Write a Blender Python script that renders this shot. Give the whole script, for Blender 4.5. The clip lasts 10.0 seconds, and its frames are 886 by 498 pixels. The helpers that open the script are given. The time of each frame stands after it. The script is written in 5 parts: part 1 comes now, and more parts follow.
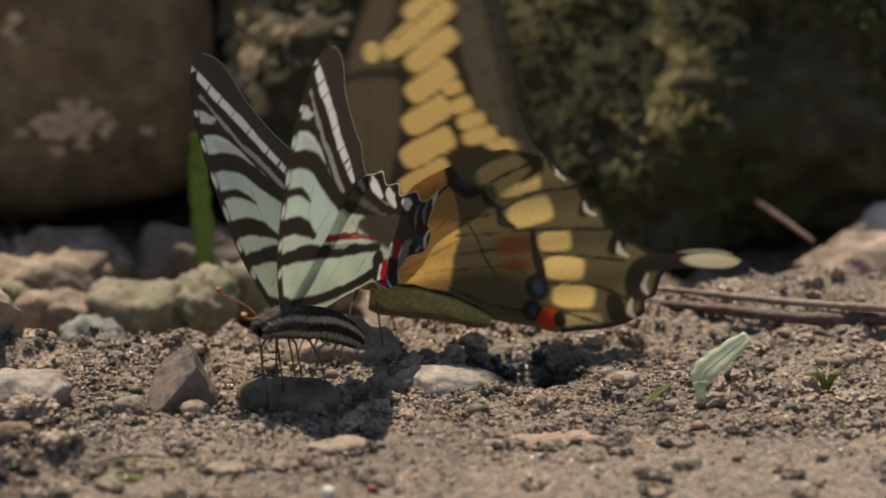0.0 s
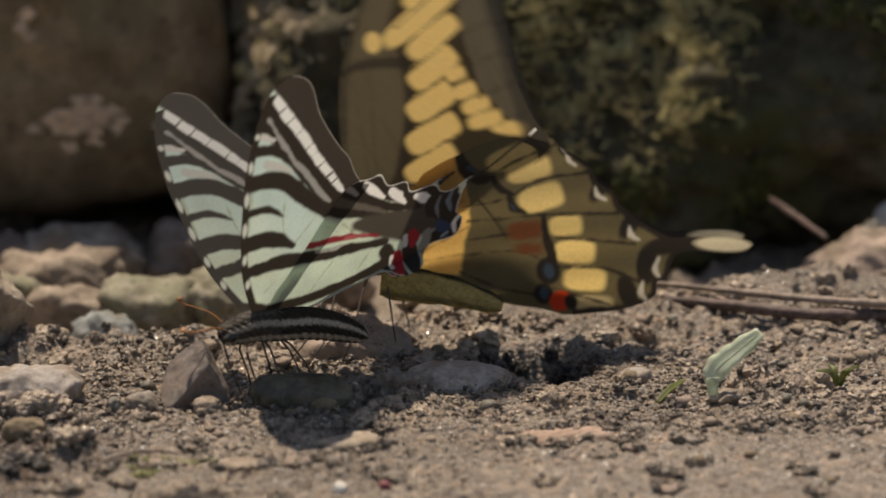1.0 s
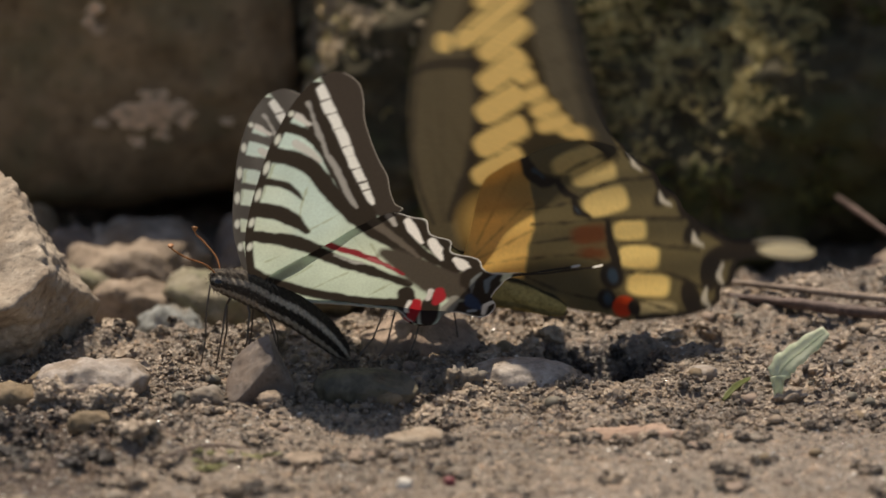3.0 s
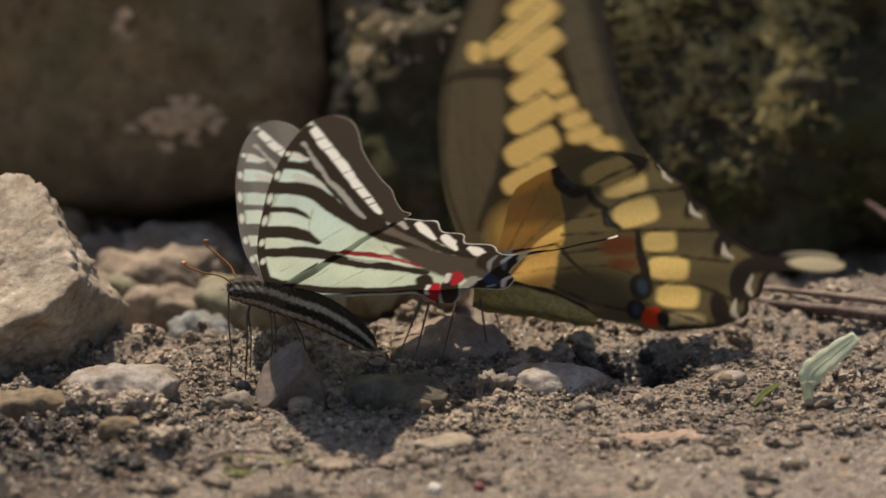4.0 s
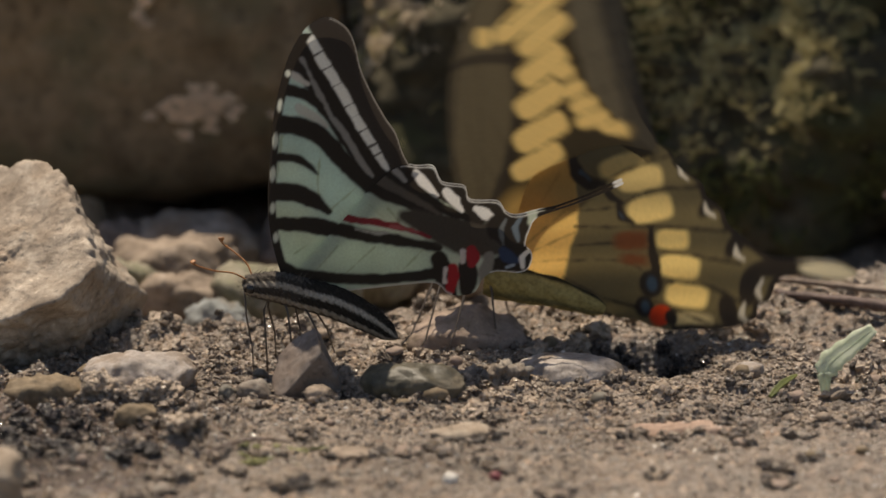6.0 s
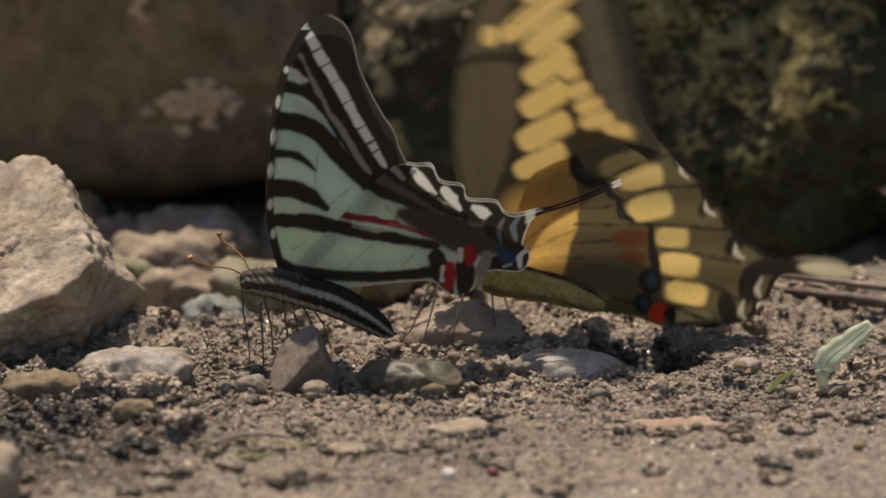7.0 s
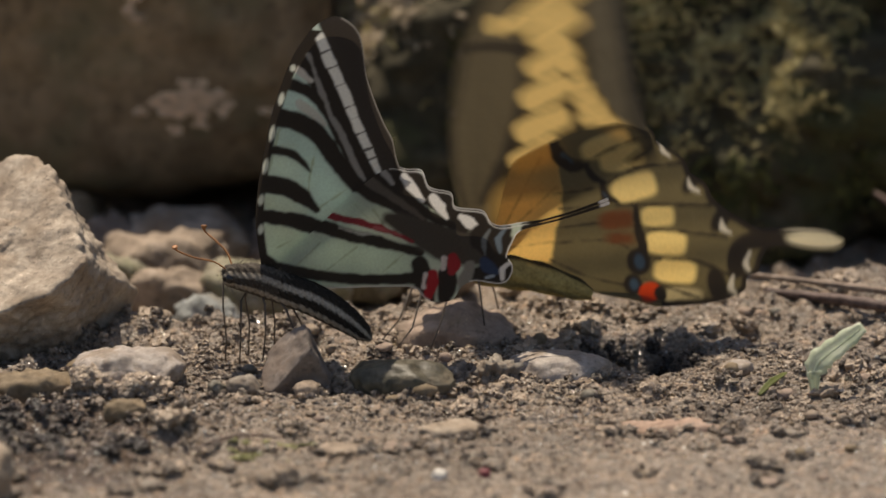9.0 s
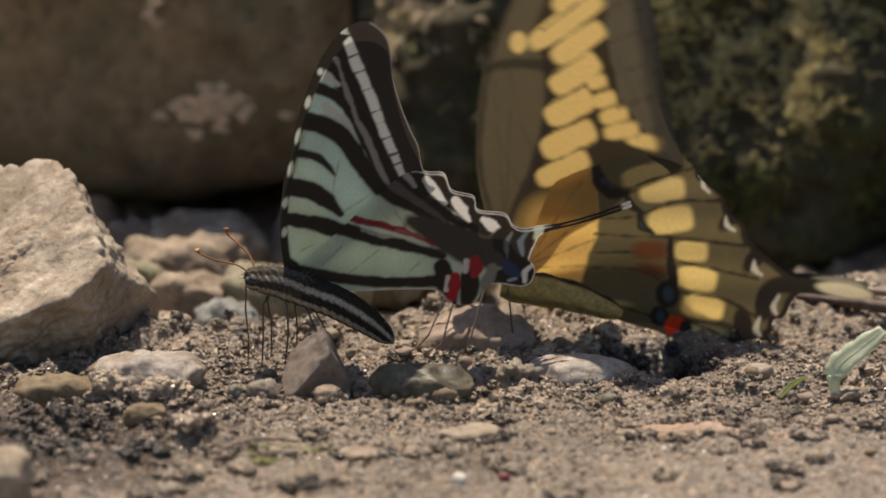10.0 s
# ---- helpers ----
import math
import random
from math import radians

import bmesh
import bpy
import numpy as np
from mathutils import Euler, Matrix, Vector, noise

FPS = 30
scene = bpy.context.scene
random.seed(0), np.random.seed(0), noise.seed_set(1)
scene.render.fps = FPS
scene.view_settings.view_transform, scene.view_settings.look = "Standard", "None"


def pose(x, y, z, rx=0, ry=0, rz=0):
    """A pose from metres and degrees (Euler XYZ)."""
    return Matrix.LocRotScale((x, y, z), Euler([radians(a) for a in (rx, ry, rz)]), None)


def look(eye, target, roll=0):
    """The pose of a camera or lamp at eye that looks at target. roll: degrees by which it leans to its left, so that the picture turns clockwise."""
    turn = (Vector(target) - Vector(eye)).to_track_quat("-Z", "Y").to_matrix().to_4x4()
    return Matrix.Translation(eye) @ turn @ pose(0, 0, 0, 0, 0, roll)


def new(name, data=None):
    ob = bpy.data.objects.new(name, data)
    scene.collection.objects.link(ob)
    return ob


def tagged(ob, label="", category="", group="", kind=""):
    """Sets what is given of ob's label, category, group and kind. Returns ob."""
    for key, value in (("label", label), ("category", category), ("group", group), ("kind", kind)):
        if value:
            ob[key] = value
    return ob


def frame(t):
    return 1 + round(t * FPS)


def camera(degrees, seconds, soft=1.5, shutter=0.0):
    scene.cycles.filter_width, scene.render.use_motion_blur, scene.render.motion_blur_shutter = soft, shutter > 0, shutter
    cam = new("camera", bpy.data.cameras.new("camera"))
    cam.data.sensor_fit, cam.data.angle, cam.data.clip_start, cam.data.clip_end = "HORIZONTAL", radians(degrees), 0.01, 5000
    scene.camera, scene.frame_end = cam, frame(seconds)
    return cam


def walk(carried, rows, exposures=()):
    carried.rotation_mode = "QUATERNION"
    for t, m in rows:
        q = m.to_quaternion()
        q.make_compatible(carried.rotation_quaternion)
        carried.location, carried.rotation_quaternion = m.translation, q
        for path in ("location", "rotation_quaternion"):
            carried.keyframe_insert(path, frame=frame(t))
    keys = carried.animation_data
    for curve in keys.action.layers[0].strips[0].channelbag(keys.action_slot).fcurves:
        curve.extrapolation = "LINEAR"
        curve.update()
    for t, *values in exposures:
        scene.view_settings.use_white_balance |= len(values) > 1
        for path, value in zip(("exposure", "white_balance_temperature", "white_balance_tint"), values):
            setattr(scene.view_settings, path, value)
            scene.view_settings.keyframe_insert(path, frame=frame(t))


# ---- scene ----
# ------------------------------------------------------------ camera
MM = 0.001
cam = camera(12.0, 10.0, soft=1.6, shutter=0.5)
cam.data.dof.use_dof = True
cam.data.dof.focus_distance = 0.655
cam.data.dof.aperture_fstop = 16.0
EYE = pose(0, -0.640, 0.1795, 76, 0, 0)     # a long lens, low over the ground, looking 14 degrees down
# seconds, sideways and upward swing on the tripod head, lean (degrees)
PAN = [
    (0, 0, 0, 0), (0.5, 0.032, -0.009, -0.102), (1, 0.168, -0.053, 0.024), (1.5, 0.443, -0.059, 0.143),
    (2, 0.665, -0.052, 0.242), (2.5, 0.835, -0.129, 0.384), (4, 1.47, -0.025, 0.385), (4.5, 1.466, -0.024, 0.55),
    (5, 1.551, -0.063, 0.555), (5.5, 1.71, -0.112, 0.699), (7, 1.68, -0.219, 0.783), (7.5, 1.823, -0.146, 0.819),
    (8, 1.731, -0.191, 0.842), (8.5, 1.554, -0.194, 0.826), (9, 1.574, -0.202, 0.975), (9.5, 1.764, -0.273, 0.995),
    (10, 1.843, -0.149, 0.945),
]
# the picture is warm, and brightens a little towards the end
walk(cam, [(t, EYE @ pose(0, 0, 0, up, side, lean)) for t, side, up, lean in PAN],
     [(0.0, 0.35, 7350, 13), (6.8, 0.35, 7350, 13), (7.5, 0.42, 7350, 13), (9.0, 0.42, 7350, 13), (9.5, 0.50, 7350, 13), (10.0, 0.58, 7350, 13)])

# ------------------------------------------------------------ light
SUN_TO = Vector((-0.12, 0.322, 0.915)).normalized()
world = bpy.data.worlds.new("sky")
scene.world = world
world.use_nodes = True
wn = world.node_tree.nodes
sky = wn.new("ShaderNodeTexSky")
sky.sky_type, sky.sun_disc = "NISHITA", False
sky.sun_elevation = math.asin(SUN_TO.z)
sky.sun_rotation = math.atan2(SUN_TO.x, SUN_TO.y)
world.node_tree.links.new(sky.outputs[0], wn["Background"].inputs[0])
wn["Background"].inputs[1].default_value = 0.080
lamp = bpy.data.lights.new("sun", "SUN")
lamp.energy, lamp.angle, lamp.color = 4.05, radians(0.5), (1.0, 0.94, 0.825)
sun = new("sun", lamp)
sun.matrix_world = look(SUN_TO * 3, (0, 0, 0))


# ------------------------------------------------------------ helpers
def lattice(i):
    """Pseudo-random values 0..1 for whole-number lattice points."""
    i = i.astype(np.int64)
    h = (i[..., 0] * 374761393 + i[..., 1] * 668265263 + i[..., 2] * 2147483647) & 0xFFFFFFFF
    h = ((h ^ (h >> 13)) * 1274126177) & 0xFFFFFFFF
    h = ((h ^ (h >> 16)) * 2246822519) & 0xFFFFFFFF
    return ((h ^ (h >> 15)) & 0xFFFF) / 65535.0


def soft_noise(p):
    i = np.floor(p)
    f = p - i
    f = f * f * (3 - 2 * f)
    out = 0
    for c in range(8):
        o = np.array([c & 1, c >> 1 & 1, c >> 2 & 1])
        w = np.prod(np.where(o, f, 1 - f), axis=-1)
        out = out + w * lattice(i + o)
    return out * 2 - 1


def fbm(p, size, octaves=4, gain=0.5, seed=0.0):
    """Noise of about -1..1 at points p (n, 3) in metres, for lumps of that size."""
    q, a, total, out = p / size + seed * 7.31 + 100.5, 1.0, 0.0, 0
    for k in range(octaves):
        out = out + a * soft_noise(q + 17.7 * k)
        total += a
        a *= gain
        q = q * 2.03
    return out / total


def mesh_from(name, verts, faces, smooth=True):
    me = bpy.data.meshes.new(name)
    verts = np.asarray(verts, dtype=np.float32).reshape(-1, 3)
    faces = np.asarray(faces, dtype=np.int32)
    n, k = faces.shape
    me.vertices.add(len(verts))
    me.vertices.foreach_set("co", verts.ravel())
    me.loops.add(n * k)
    me.loops.foreach_set("vertex_index", faces.ravel())
    me.polygons.add(n)
    me.polygons.foreach_set("loop_start", np.arange(0, n * k, k, dtype=np.int32))
    me.polygons.foreach_set("use_smooth", np.full(n, smooth, dtype=bool))
    me.update(calc_edges=True)
    return me


def ball(level):
    bm = bmesh.new()
    bmesh.ops.create_icosphere(bm, subdivisions=level, radius=1.0)
    v = np.array([x.co[:] for x in bm.verts])
    f = np.array([[x.index for x in y.verts] for y in bm.faces])
    bm.free()
    return v, f


BALLS = {k: ball(k) for k in (1, 2, 3, 4, 5, 6, 7)}


def part(name, me, material, parent=None, label=""):
    """Links a mesh (or a bmesh) as one object under a thing or a part."""
    if isinstance(me, bmesh.types.BMesh):
        bm, me = me, bpy.data.meshes.new(name)
        bm.to_mesh(me)
        bm.free()
    if material is not None and not me.materials:
        me.materials.append(material)
    ob = new(name, me)
    if parent is not None:
        ob.parent = parent
    if label:
        ob["label"] = label
    return ob


def tube(points, radii, sides=8, closed=True):
    """A round bar along points (metres) with a radius at each."""
    pts = [Vector(p) for p in points]
    if not hasattr(radii, "__len__"):
        radii = [radii] * len(pts)
    verts, faces = [], []
    for i, p in enumerate(pts):
        d = (pts[min(i + 1, len(pts) - 1)] - pts[max(i - 1, 0)]).normalized()
        u = d.cross(Vector((0.31, 0.2, 0.93))).normalized()
        w = d.cross(u)
        for k in range(sides):
            a = 2 * math.pi * k / sides
            verts.append(p + (u * math.cos(a) + w * math.sin(a)) * radii[i])
    for i in range(len(pts) - 1):
        for k in range(sides):
            m = (k + 1) % sides
            faces.append((i * sides + k, i * sides + m, (i + 1) * sides + m, (i + 1) * sides + k))
    bm = bmesh.new()
    vs = [bm.verts.new(v) for v in verts]
    for f in faces:
        bm.faces.new([vs[i] for i in f])
    if closed:
        bm.faces.new(vs[:sides][::-1])
        bm.faces.new(vs[-sides:])
    bmesh.ops.recalc_face_normals(bm, faces=bm.faces)
    for f in bm.faces:
        f.smooth = True
    return bm


def curve_through(points, steps=6, loop=False):
    """A smooth line through the points."""
    p = np.array(points, dtype=float)
    n = len(p)
    out = []
    for i in range(n if loop else n - 1):
        a, b, c, d = (p[(i + k) % n] if loop else p[min(max(i + k, 0), n - 1)] for k in (-1, 0, 1, 2))
        for s in range(steps):
            t = s / steps
            out.append(0.5 * (2 * b + (c - a) * t + (2 * a - 5 * b + 4 * c - d) * t * t + (3 * b - a - 3 * c + d) * t ** 3))
    if not loop:
        out.append(p[-1])
    return np.array(out)


def away(q, line):
    """Distance of points q (n, 2) from a line of points, and how far along it (0..1) they lie."""
    line = np.array(line, dtype=float)
    best, where = np.full(len(q), 1e9), np.zeros(len(q))
    for i in range(len(line) - 1):
        a, d = line[i], line[i + 1] - line[i]
        t = np.clip(((q - a) @ d) / max(d @ d, 1e-12), 0, 1)
        r = np.linalg.norm(q - a - t[:, None] * d, axis=1)
        where = np.where(r < best, (i + t) / (len(line) - 1), where)
        best = np.minimum(best, r)
    return best, where


def inside(q, poly):
    x, y = q[:, 0], q[:, 1]
    c = np.zeros(len(q), dtype=bool)
    for a, b in zip(poly, np.roll(poly, -1, axis=0)):
        hit = (a[1] > y) != (b[1] > y)
        c ^= hit & (x < (b[0] - a[0]) * (y - a[1]) / (b[1] - a[1] + 1e-12) + a[0])
    return c


# ------------------------------------------------------------ materials
def surface(name, build, rough=0.8, **inputs):
    """A node material; build(nodes, link, bsdf) wires its colour and relief."""
    m = bpy.data.materials.new(name)
    m.use_nodes = True
    nt = m.node_tree
    b = nt.nodes["Principled BSDF"]
    b.inputs["Roughness"].default_value = rough
    for k, v in inputs.items():
        b.inputs[k.replace("_", " ")].default_value = v
    build(nt.nodes, nt.links.new, b)
    return m


def grain(n, link, size, detail=6.0, rough=0.6, offset=0.0, coord="Object"):
    tc = n.new("ShaderNodeTexCoord")
    mp = n.new("ShaderNodeMapping")
    mp.inputs["Location"].default_value = (offset, offset * 0.7, offset * 1.3)
    link(tc.outputs[coord], mp.inputs[0])
    t = n.new("ShaderNodeTexNoise")
    t.inputs["Scale"].default_value = 1.0 / size
    t.inputs["Detail"].default_value = detail
    t.inputs["Roughness"].default_value = rough
    link(mp.outputs[0], t.inputs["Vector"])
    return t.outputs[0]


def ramp(n, link, value, stops):
    r = n.new("ShaderNodeValToRGB")
    e = r.color_ramp.elements
    while len(e) < len(stops):
        e.new(0.5)
    for s, (pos, c) in zip(e, stops):
        s.position, s.color = pos, (*c, 1.0)
    link(value, r.inputs[0])
    return r.outputs[0]


def blend(n, link, fac, a, b, mode="MIX"):
    m = n.new("ShaderNodeMix")
    m.data_type, m.blend_type = "RGBA", mode
    if isinstance(fac, float):
        m.inputs[0].default_value = fac
    else:
        link(fac, m.inputs[0])
    for s, v in ((6, a), (7, b)):
        if isinstance(v, tuple):
            m.inputs[s].default_value = (*v, 1.0)
        else:
            link(v, m.inputs[s])
    return m.outputs[2]


def relief(n, link, b, height, depth, strength=0.6):
    u = n.new("ShaderNodeBump")
    u.inputs["Strength"].default_value = strength
    u.inputs["Distance"].default_value = depth
    link(height, u.inputs["Height"])
    link(u.outputs[0], b.inputs["Normal"])


def earthy(name, dark, mid, light, size, rough=0.85, tint=None, tint_size=0.02, depth=0.0003, vary=0.0, offset=0.0, spec=0.3, glint=0.0):
    """Stone or soil in three tones, with fine grain, broad stains and pitted relief."""
    def build(n, link, b):
        fine = grain(n, link, size, 8.0, 0.65, offset)
        col = ramp(n, link, fine, ((0.30, dark), (0.5, mid), (0.70, light)))
        broad = ramp(n, link, grain(n, link, tint_size, 4.0, 0.6, offset + 3), ((0.35, (0.72, 0.72, 0.72)), (0.65, (1.15, 1.15, 1.15))))
        col = blend(n, link, 1.0, col, broad, "MULTIPLY")
        if tint:
            mask = ramp(n, link, grain(n, link, tint_size * 0.8, 5.0, 0.6, offset + 9), ((0.50, (0, 0, 0)), (0.62, (1, 1, 1))))
            col = blend(n, link, mask, col, tint)
        speck = ramp(n, link, grain(n, link, size * 0.35, 2.0, 0.5, offset + 5), ((0.28, (0.55, 0.55, 0.55)), (0.42, (1, 1, 1)), (0.66, (1, 1, 1)), (0.74, (1.5, 1.5, 1.5))))
        col = blend(n, link, 0.8, col, speck, "MULTIPLY")
        if vary:
            isl = n.new("ShaderNodeNewGeometry").outputs["Random Per Island"]
            shade = ramp(n, link, isl, ((0.0, (1 - vary,) * 3), (0.6, (1, 1, 1)), (1.0, (1 + vary, 1 + vary * 0.95, 1 + vary * 0.85))))
            col = blend(n, link, 1.0, col, shade, "MULTIPLY")
        link(col, b.inputs["Base Color"])
        if glint:
            link(granular(n, link, b, fine, depth, glint, 0.0007)[1], b.inputs["Roughness"])
        else:
            relief(n, link, b, fine, depth)
    return surface(name, build, rough, Specular_IOR_Level=spec)


def cells(n, link, size, offset=0.0):
    """Packed grains: their height, and a random value for each."""
    tc = n.new("ShaderNodeTexCoord")
    mp = n.new("ShaderNodeMapping")
    mp.inputs["Location"].default_value = (offset, offset, offset)
    link(tc.outputs["Object"], mp.inputs[0])
    t = n.new("ShaderNodeTexVoronoi")
    t.inputs["Scale"].default_value = 1.0 / size
    t.inputs["Randomness"].default_value = 1.0
    link(mp.outputs[0], t.inputs["Vector"])
    one = n.new("ShaderNodeSeparateColor")
    link(t.outputs["Color"], one.inputs[0])
    return t.outputs["Distance"], one.outputs[0], one.outputs[1]


def granular(n, link, b, fine, depth, glint, size=0.0009):
    """Grains on a rough ground: uneven relief, and a film of water on some."""
    dist, a, c = cells(n, link, size)
    up = n.new("ShaderNodeMath")
    up.operation = "MULTIPLY_ADD"
    up.inputs[1].default_value = -0.8
    link(dist, up.inputs[0])
    link(fine, up.inputs[2])
    tip = n.new("ShaderNodeMath")
    tip.operation = "MULTIPLY_ADD"
    tip.inputs[1].default_value = 0.35
    link(c, tip.inputs[0])
    link(up.outputs[0], tip.inputs[2])
    relief(n, link, b, tip.outputs[0], depth, 0.9)
    return a, ramp(n, link, a, ((0.45, (0.60, 0.60, 0.60)), (0.60, (glint, glint, glint))))


def soil_build(n, link, b):
    fine = grain(n, link, 0.0015, 8.0, 0.70)
    col = ramp(n, link, fine, ((0.28, (0.130, 0.098, 0.072)), (0.5, (0.232, 0.182, 0.139)), (0.72, (0.355, 0.288, 0.227))))
    broad = ramp(n, link, grain(n, link, 0.03, 4.0, 0.6, 3), ((0.35, (0.78, 0.77, 0.76)), (0.65, (1.18, 1.17, 1.16))))
    col = blend(n, link, 1.0, col, broad, "MULTIPLY")
    # grains of other kinds: rust, pale chips, grey
    kinds = ramp(n, link, grain(n, link, 0.004, 3.0, 0.6, 13), ((0.34, (0.80, 0.84, 0.86)), (0.45, (1, 1, 1)), (0.58, (1, 1, 1)), (0.70, (1.30, 1.16, 1.05))))
    col = blend(n, link, 1.0, col, kinds, "MULTIPLY")
    # a moist patch, and a patch of dried mud
    tc = n.new("ShaderNodeTexCoord")

    def patch(at, reach, offset):
        d = n.new("ShaderNodeVectorMath")
        d.operation = "DISTANCE"
        d.inputs[1].default_value = at
        link(tc.outputs["Object"], d.inputs[0])
        m = n.new("ShaderNodeMath")
        m.operation = "MULTIPLY_ADD"
        m.inputs[1].default_value = 1.0 / reach
        link(d.outputs["Value"], m.inputs[0])
        link(grain(n, link, 0.016, 4.0, 0.6, offset), m.inputs[2])
        return ramp(n, link, m.outputs[0], ((0.7, (1, 1, 1)), (0.98, (0, 0, 0))))

    moist = patch((-0.082, -0.046, 0.0), 0.075, 21)
    col = blend(n, link, moist, col, blend(n, link, 1.0, col, (0.52, 0.49, 0.48), "MULTIPLY"))
    col = blend(n, link, patch((0.052, -0.055, 0.0), 0.11, 27), col, blend(n, link, 1.0, col, (1.13, 1.14, 1.16), "MULTIPLY"))
    speck = ramp(n, link, grain(n, link, 0.0007, 2.0, 0.5, 5), ((0.26, (0.68, 0.68, 0.68)), (0.40, (1, 1, 1)), (0.64, (1, 1, 1)), (0.72, (1.8, 1.75, 1.7))))
    col = blend(n, link, 0.85, col, speck, "MULTIPLY")
    link(col, b.inputs["Base Color"])
    # films of water on single grains glint
    kind, film = granular(n, link, b, fine, 0.0009, 0.16)
    each = ramp(n, link, kind, ((0.0, (0.72, 0.71, 0.70)), (0.5, (1, 1, 1)), (0.93, (1.1, 1.1, 1.1)), (1.0, (1.9, 1.85, 1.8))))
    link(blend(n, link, 1.0, col, each, "MULTIPLY"), b.inputs["Base Color"])
    link(blend(n, link, moist, film, (0.14, 0.14, 0.14)), b.inputs["Roughness"])


M_SOIL = surface("damp_soil", soil_build, 0.6, Specular_IOR_Level=0.75)
M_CRUMB = earthy("soil_crumb", (0.130, 0.097, 0.070), (0.245, 0.190, 0.143), (0.38, 0.305, 0.237), 0.0009, 0.36, None, 0.02, 0.0008, 0.60, spec=0.75, glint=0.14)
M_DARK_SOIL = earthy("dark_glossy_soil", (0.022, 0.017, 0.013), (0.052, 0.040, 0.032), (0.105, 0.083, 0.068), 0.0009, 0.25, None, 0.02, 0.0007, 0.35, spec=0.6, glint=0.10)
M_GLINT = earthy("glint_grain", (0.40, 0.36, 0.31), (0.55, 0.51, 0.45), (0.68, 0.64, 0.58), 0.001, 0.12, None, 0.02, 0.0001, 0.4, spec=0.8)
M_STONE = earthy("pale_limestone", (0.23, 0.18, 0.135), (0.385, 0.315, 0.245), (0.50, 0.425, 0.34), 0.003, 0.85, (0.27, 0.21, 0.155), 0.010, 0.0014)
M_TAN = earthy("tan_stone", (0.15, 0.11, 0.08), (0.27, 0.21, 0.158), (0.36, 0.29, 0.23), 0.003, 0.8, (0.18, 0.137, 0.10), 0.007, 0.0005)
M_GREY = earthy("grey_river_stone", (0.09, 0.08, 0.062), (0.165, 0.148, 0.118), (0.235, 0.21, 0.172), 0.002, 0.6, (0.15, 0.125, 0.09), 0.008, 0.0003)
M_OCHRE = earthy("ochre_stone", (0.11, 0.078, 0.045), (0.20, 0.148, 0.092), (0.29, 0.22, 0.145), 0.003, 0.75)
M_PINK = earthy("pinkish_stone", (0.20, 0.145, 0.115), (0.32, 0.24, 0.19), (0.42, 0.325, 0.265), 0.003, 0.8, (0.20, 0.152, 0.112), 0.009, 0.0006)
M_DUSTY = earthy("dusty_grey_stone", (0.15, 0.125, 0.10), (0.25, 0.215, 0.178), (0.34, 0.30, 0.255), 0.0025, 0.8, (0.17, 0.135, 0.105), 0.006, 0.0005)
M_BRICK = earthy("red_clay", (0.235, 0.155, 0.112), (0.335, 0.232, 0.175), (0.40, 0.29, 0.228), 0.003, 0.85)
M_BLUE = earthy("bluish_stone", (0.16, 0.165, 0.155), (0.25, 0.26, 0.25), (0.34, 0.345, 0.33), 0.003, 0.8, (0.2, 0.17, 0.13), 0.008, 0.0005)
M_RUSSET = earthy("pinkish_brown_stone", (0.11, 0.088, 0.074), (0.18, 0.147, 0.126), (0.25, 0.208, 0.18), 0.003, 0.6, (0.17, 0.13, 0.104), 0.006, 0.0005)
M_CHALK = earthy("chalky_stone", (0.24, 0.20, 0.168), (0.35, 0.30, 0.262), (0.45, 0.40, 0.355), 0.002, 0.6, (0.23, 0.18, 0.138), 0.006, 0.0006)
M_OLIVE = earthy("olive_pebble", (0.045, 0.041, 0.028), (0.085, 0.076, 0.054), (0.14, 0.126, 0.094), 0.002, 0.45, (0.12, 0.10, 0.07), 0.006, 0.0003)
M_WHITE = earthy("white_pebble", (0.50, 0.46, 0.40), (0.62, 0.58, 0.52), (0.7, 0.66, 0.6), 0.003, 0.6)
M_MOSSY_STONE = earthy("algae_stone", (0.14, 0.12, 0.08), (0.25, 0.222, 0.158), (0.36, 0.32, 0.25), 0.004, 0.8, (0.19, 0.185, 0.115), 0.01, 0.0005)
M_BOULDER = earthy("brown_boulder", (0.114, 0.079, 0.043), (0.220, 0.152, 0.086), (0.325, 0.230, 0.135), 0.008, 0.85, (0.165, 0.130, 0.070), 0.025, 0.0015)
M_MOSSROCK = earthy("mossy_rock", (0.022, 0.019, 0.010), (0.055, 0.046, 0.026), (0.115, 0.096, 0.06), 0.007, 0.9, (0.055, 0.055, 0.022), 0.03, 0.001)
M_LICHEN = earthy("pale_lichen", (0.25, 0.205, 0.085), (0.44, 0.37, 0.175), (0.58, 0.50, 0.27), 0.002, 0.95, None, 0.02, 0.0003, 0.4)
M_MOSS = earthy("green_moss", (0.035, 0.04, 0.012), (0.08, 0.085, 0.028), (0.14, 0.14, 0.05), 0.002, 0.95, None, 0.02, 0.0003, 0.5)
M_FILM = earthy("pale_green_film", (0.085, 0.085, 0.032), (0.165, 0.16, 0.07), (0.25, 0.235, 0.125), 0.002, 0.9, None, 0.02, 0.0003, 0.5)
M_PATCH = earthy("pink_lichen", (0.54, 0.40, 0.27), (0.76, 0.58, 0.41), (0.86, 0.69, 0.52), 0.002, 0.95, None, 0.02, 0.0003, 0.35)
M_RIM = earthy("grey_lichen", (0.27, 0.21, 0.14), (0.46, 0.37, 0.26), (0.62, 0.51, 0.37), 0.002, 0.95, None, 0.02, 0.0003, 0.4)
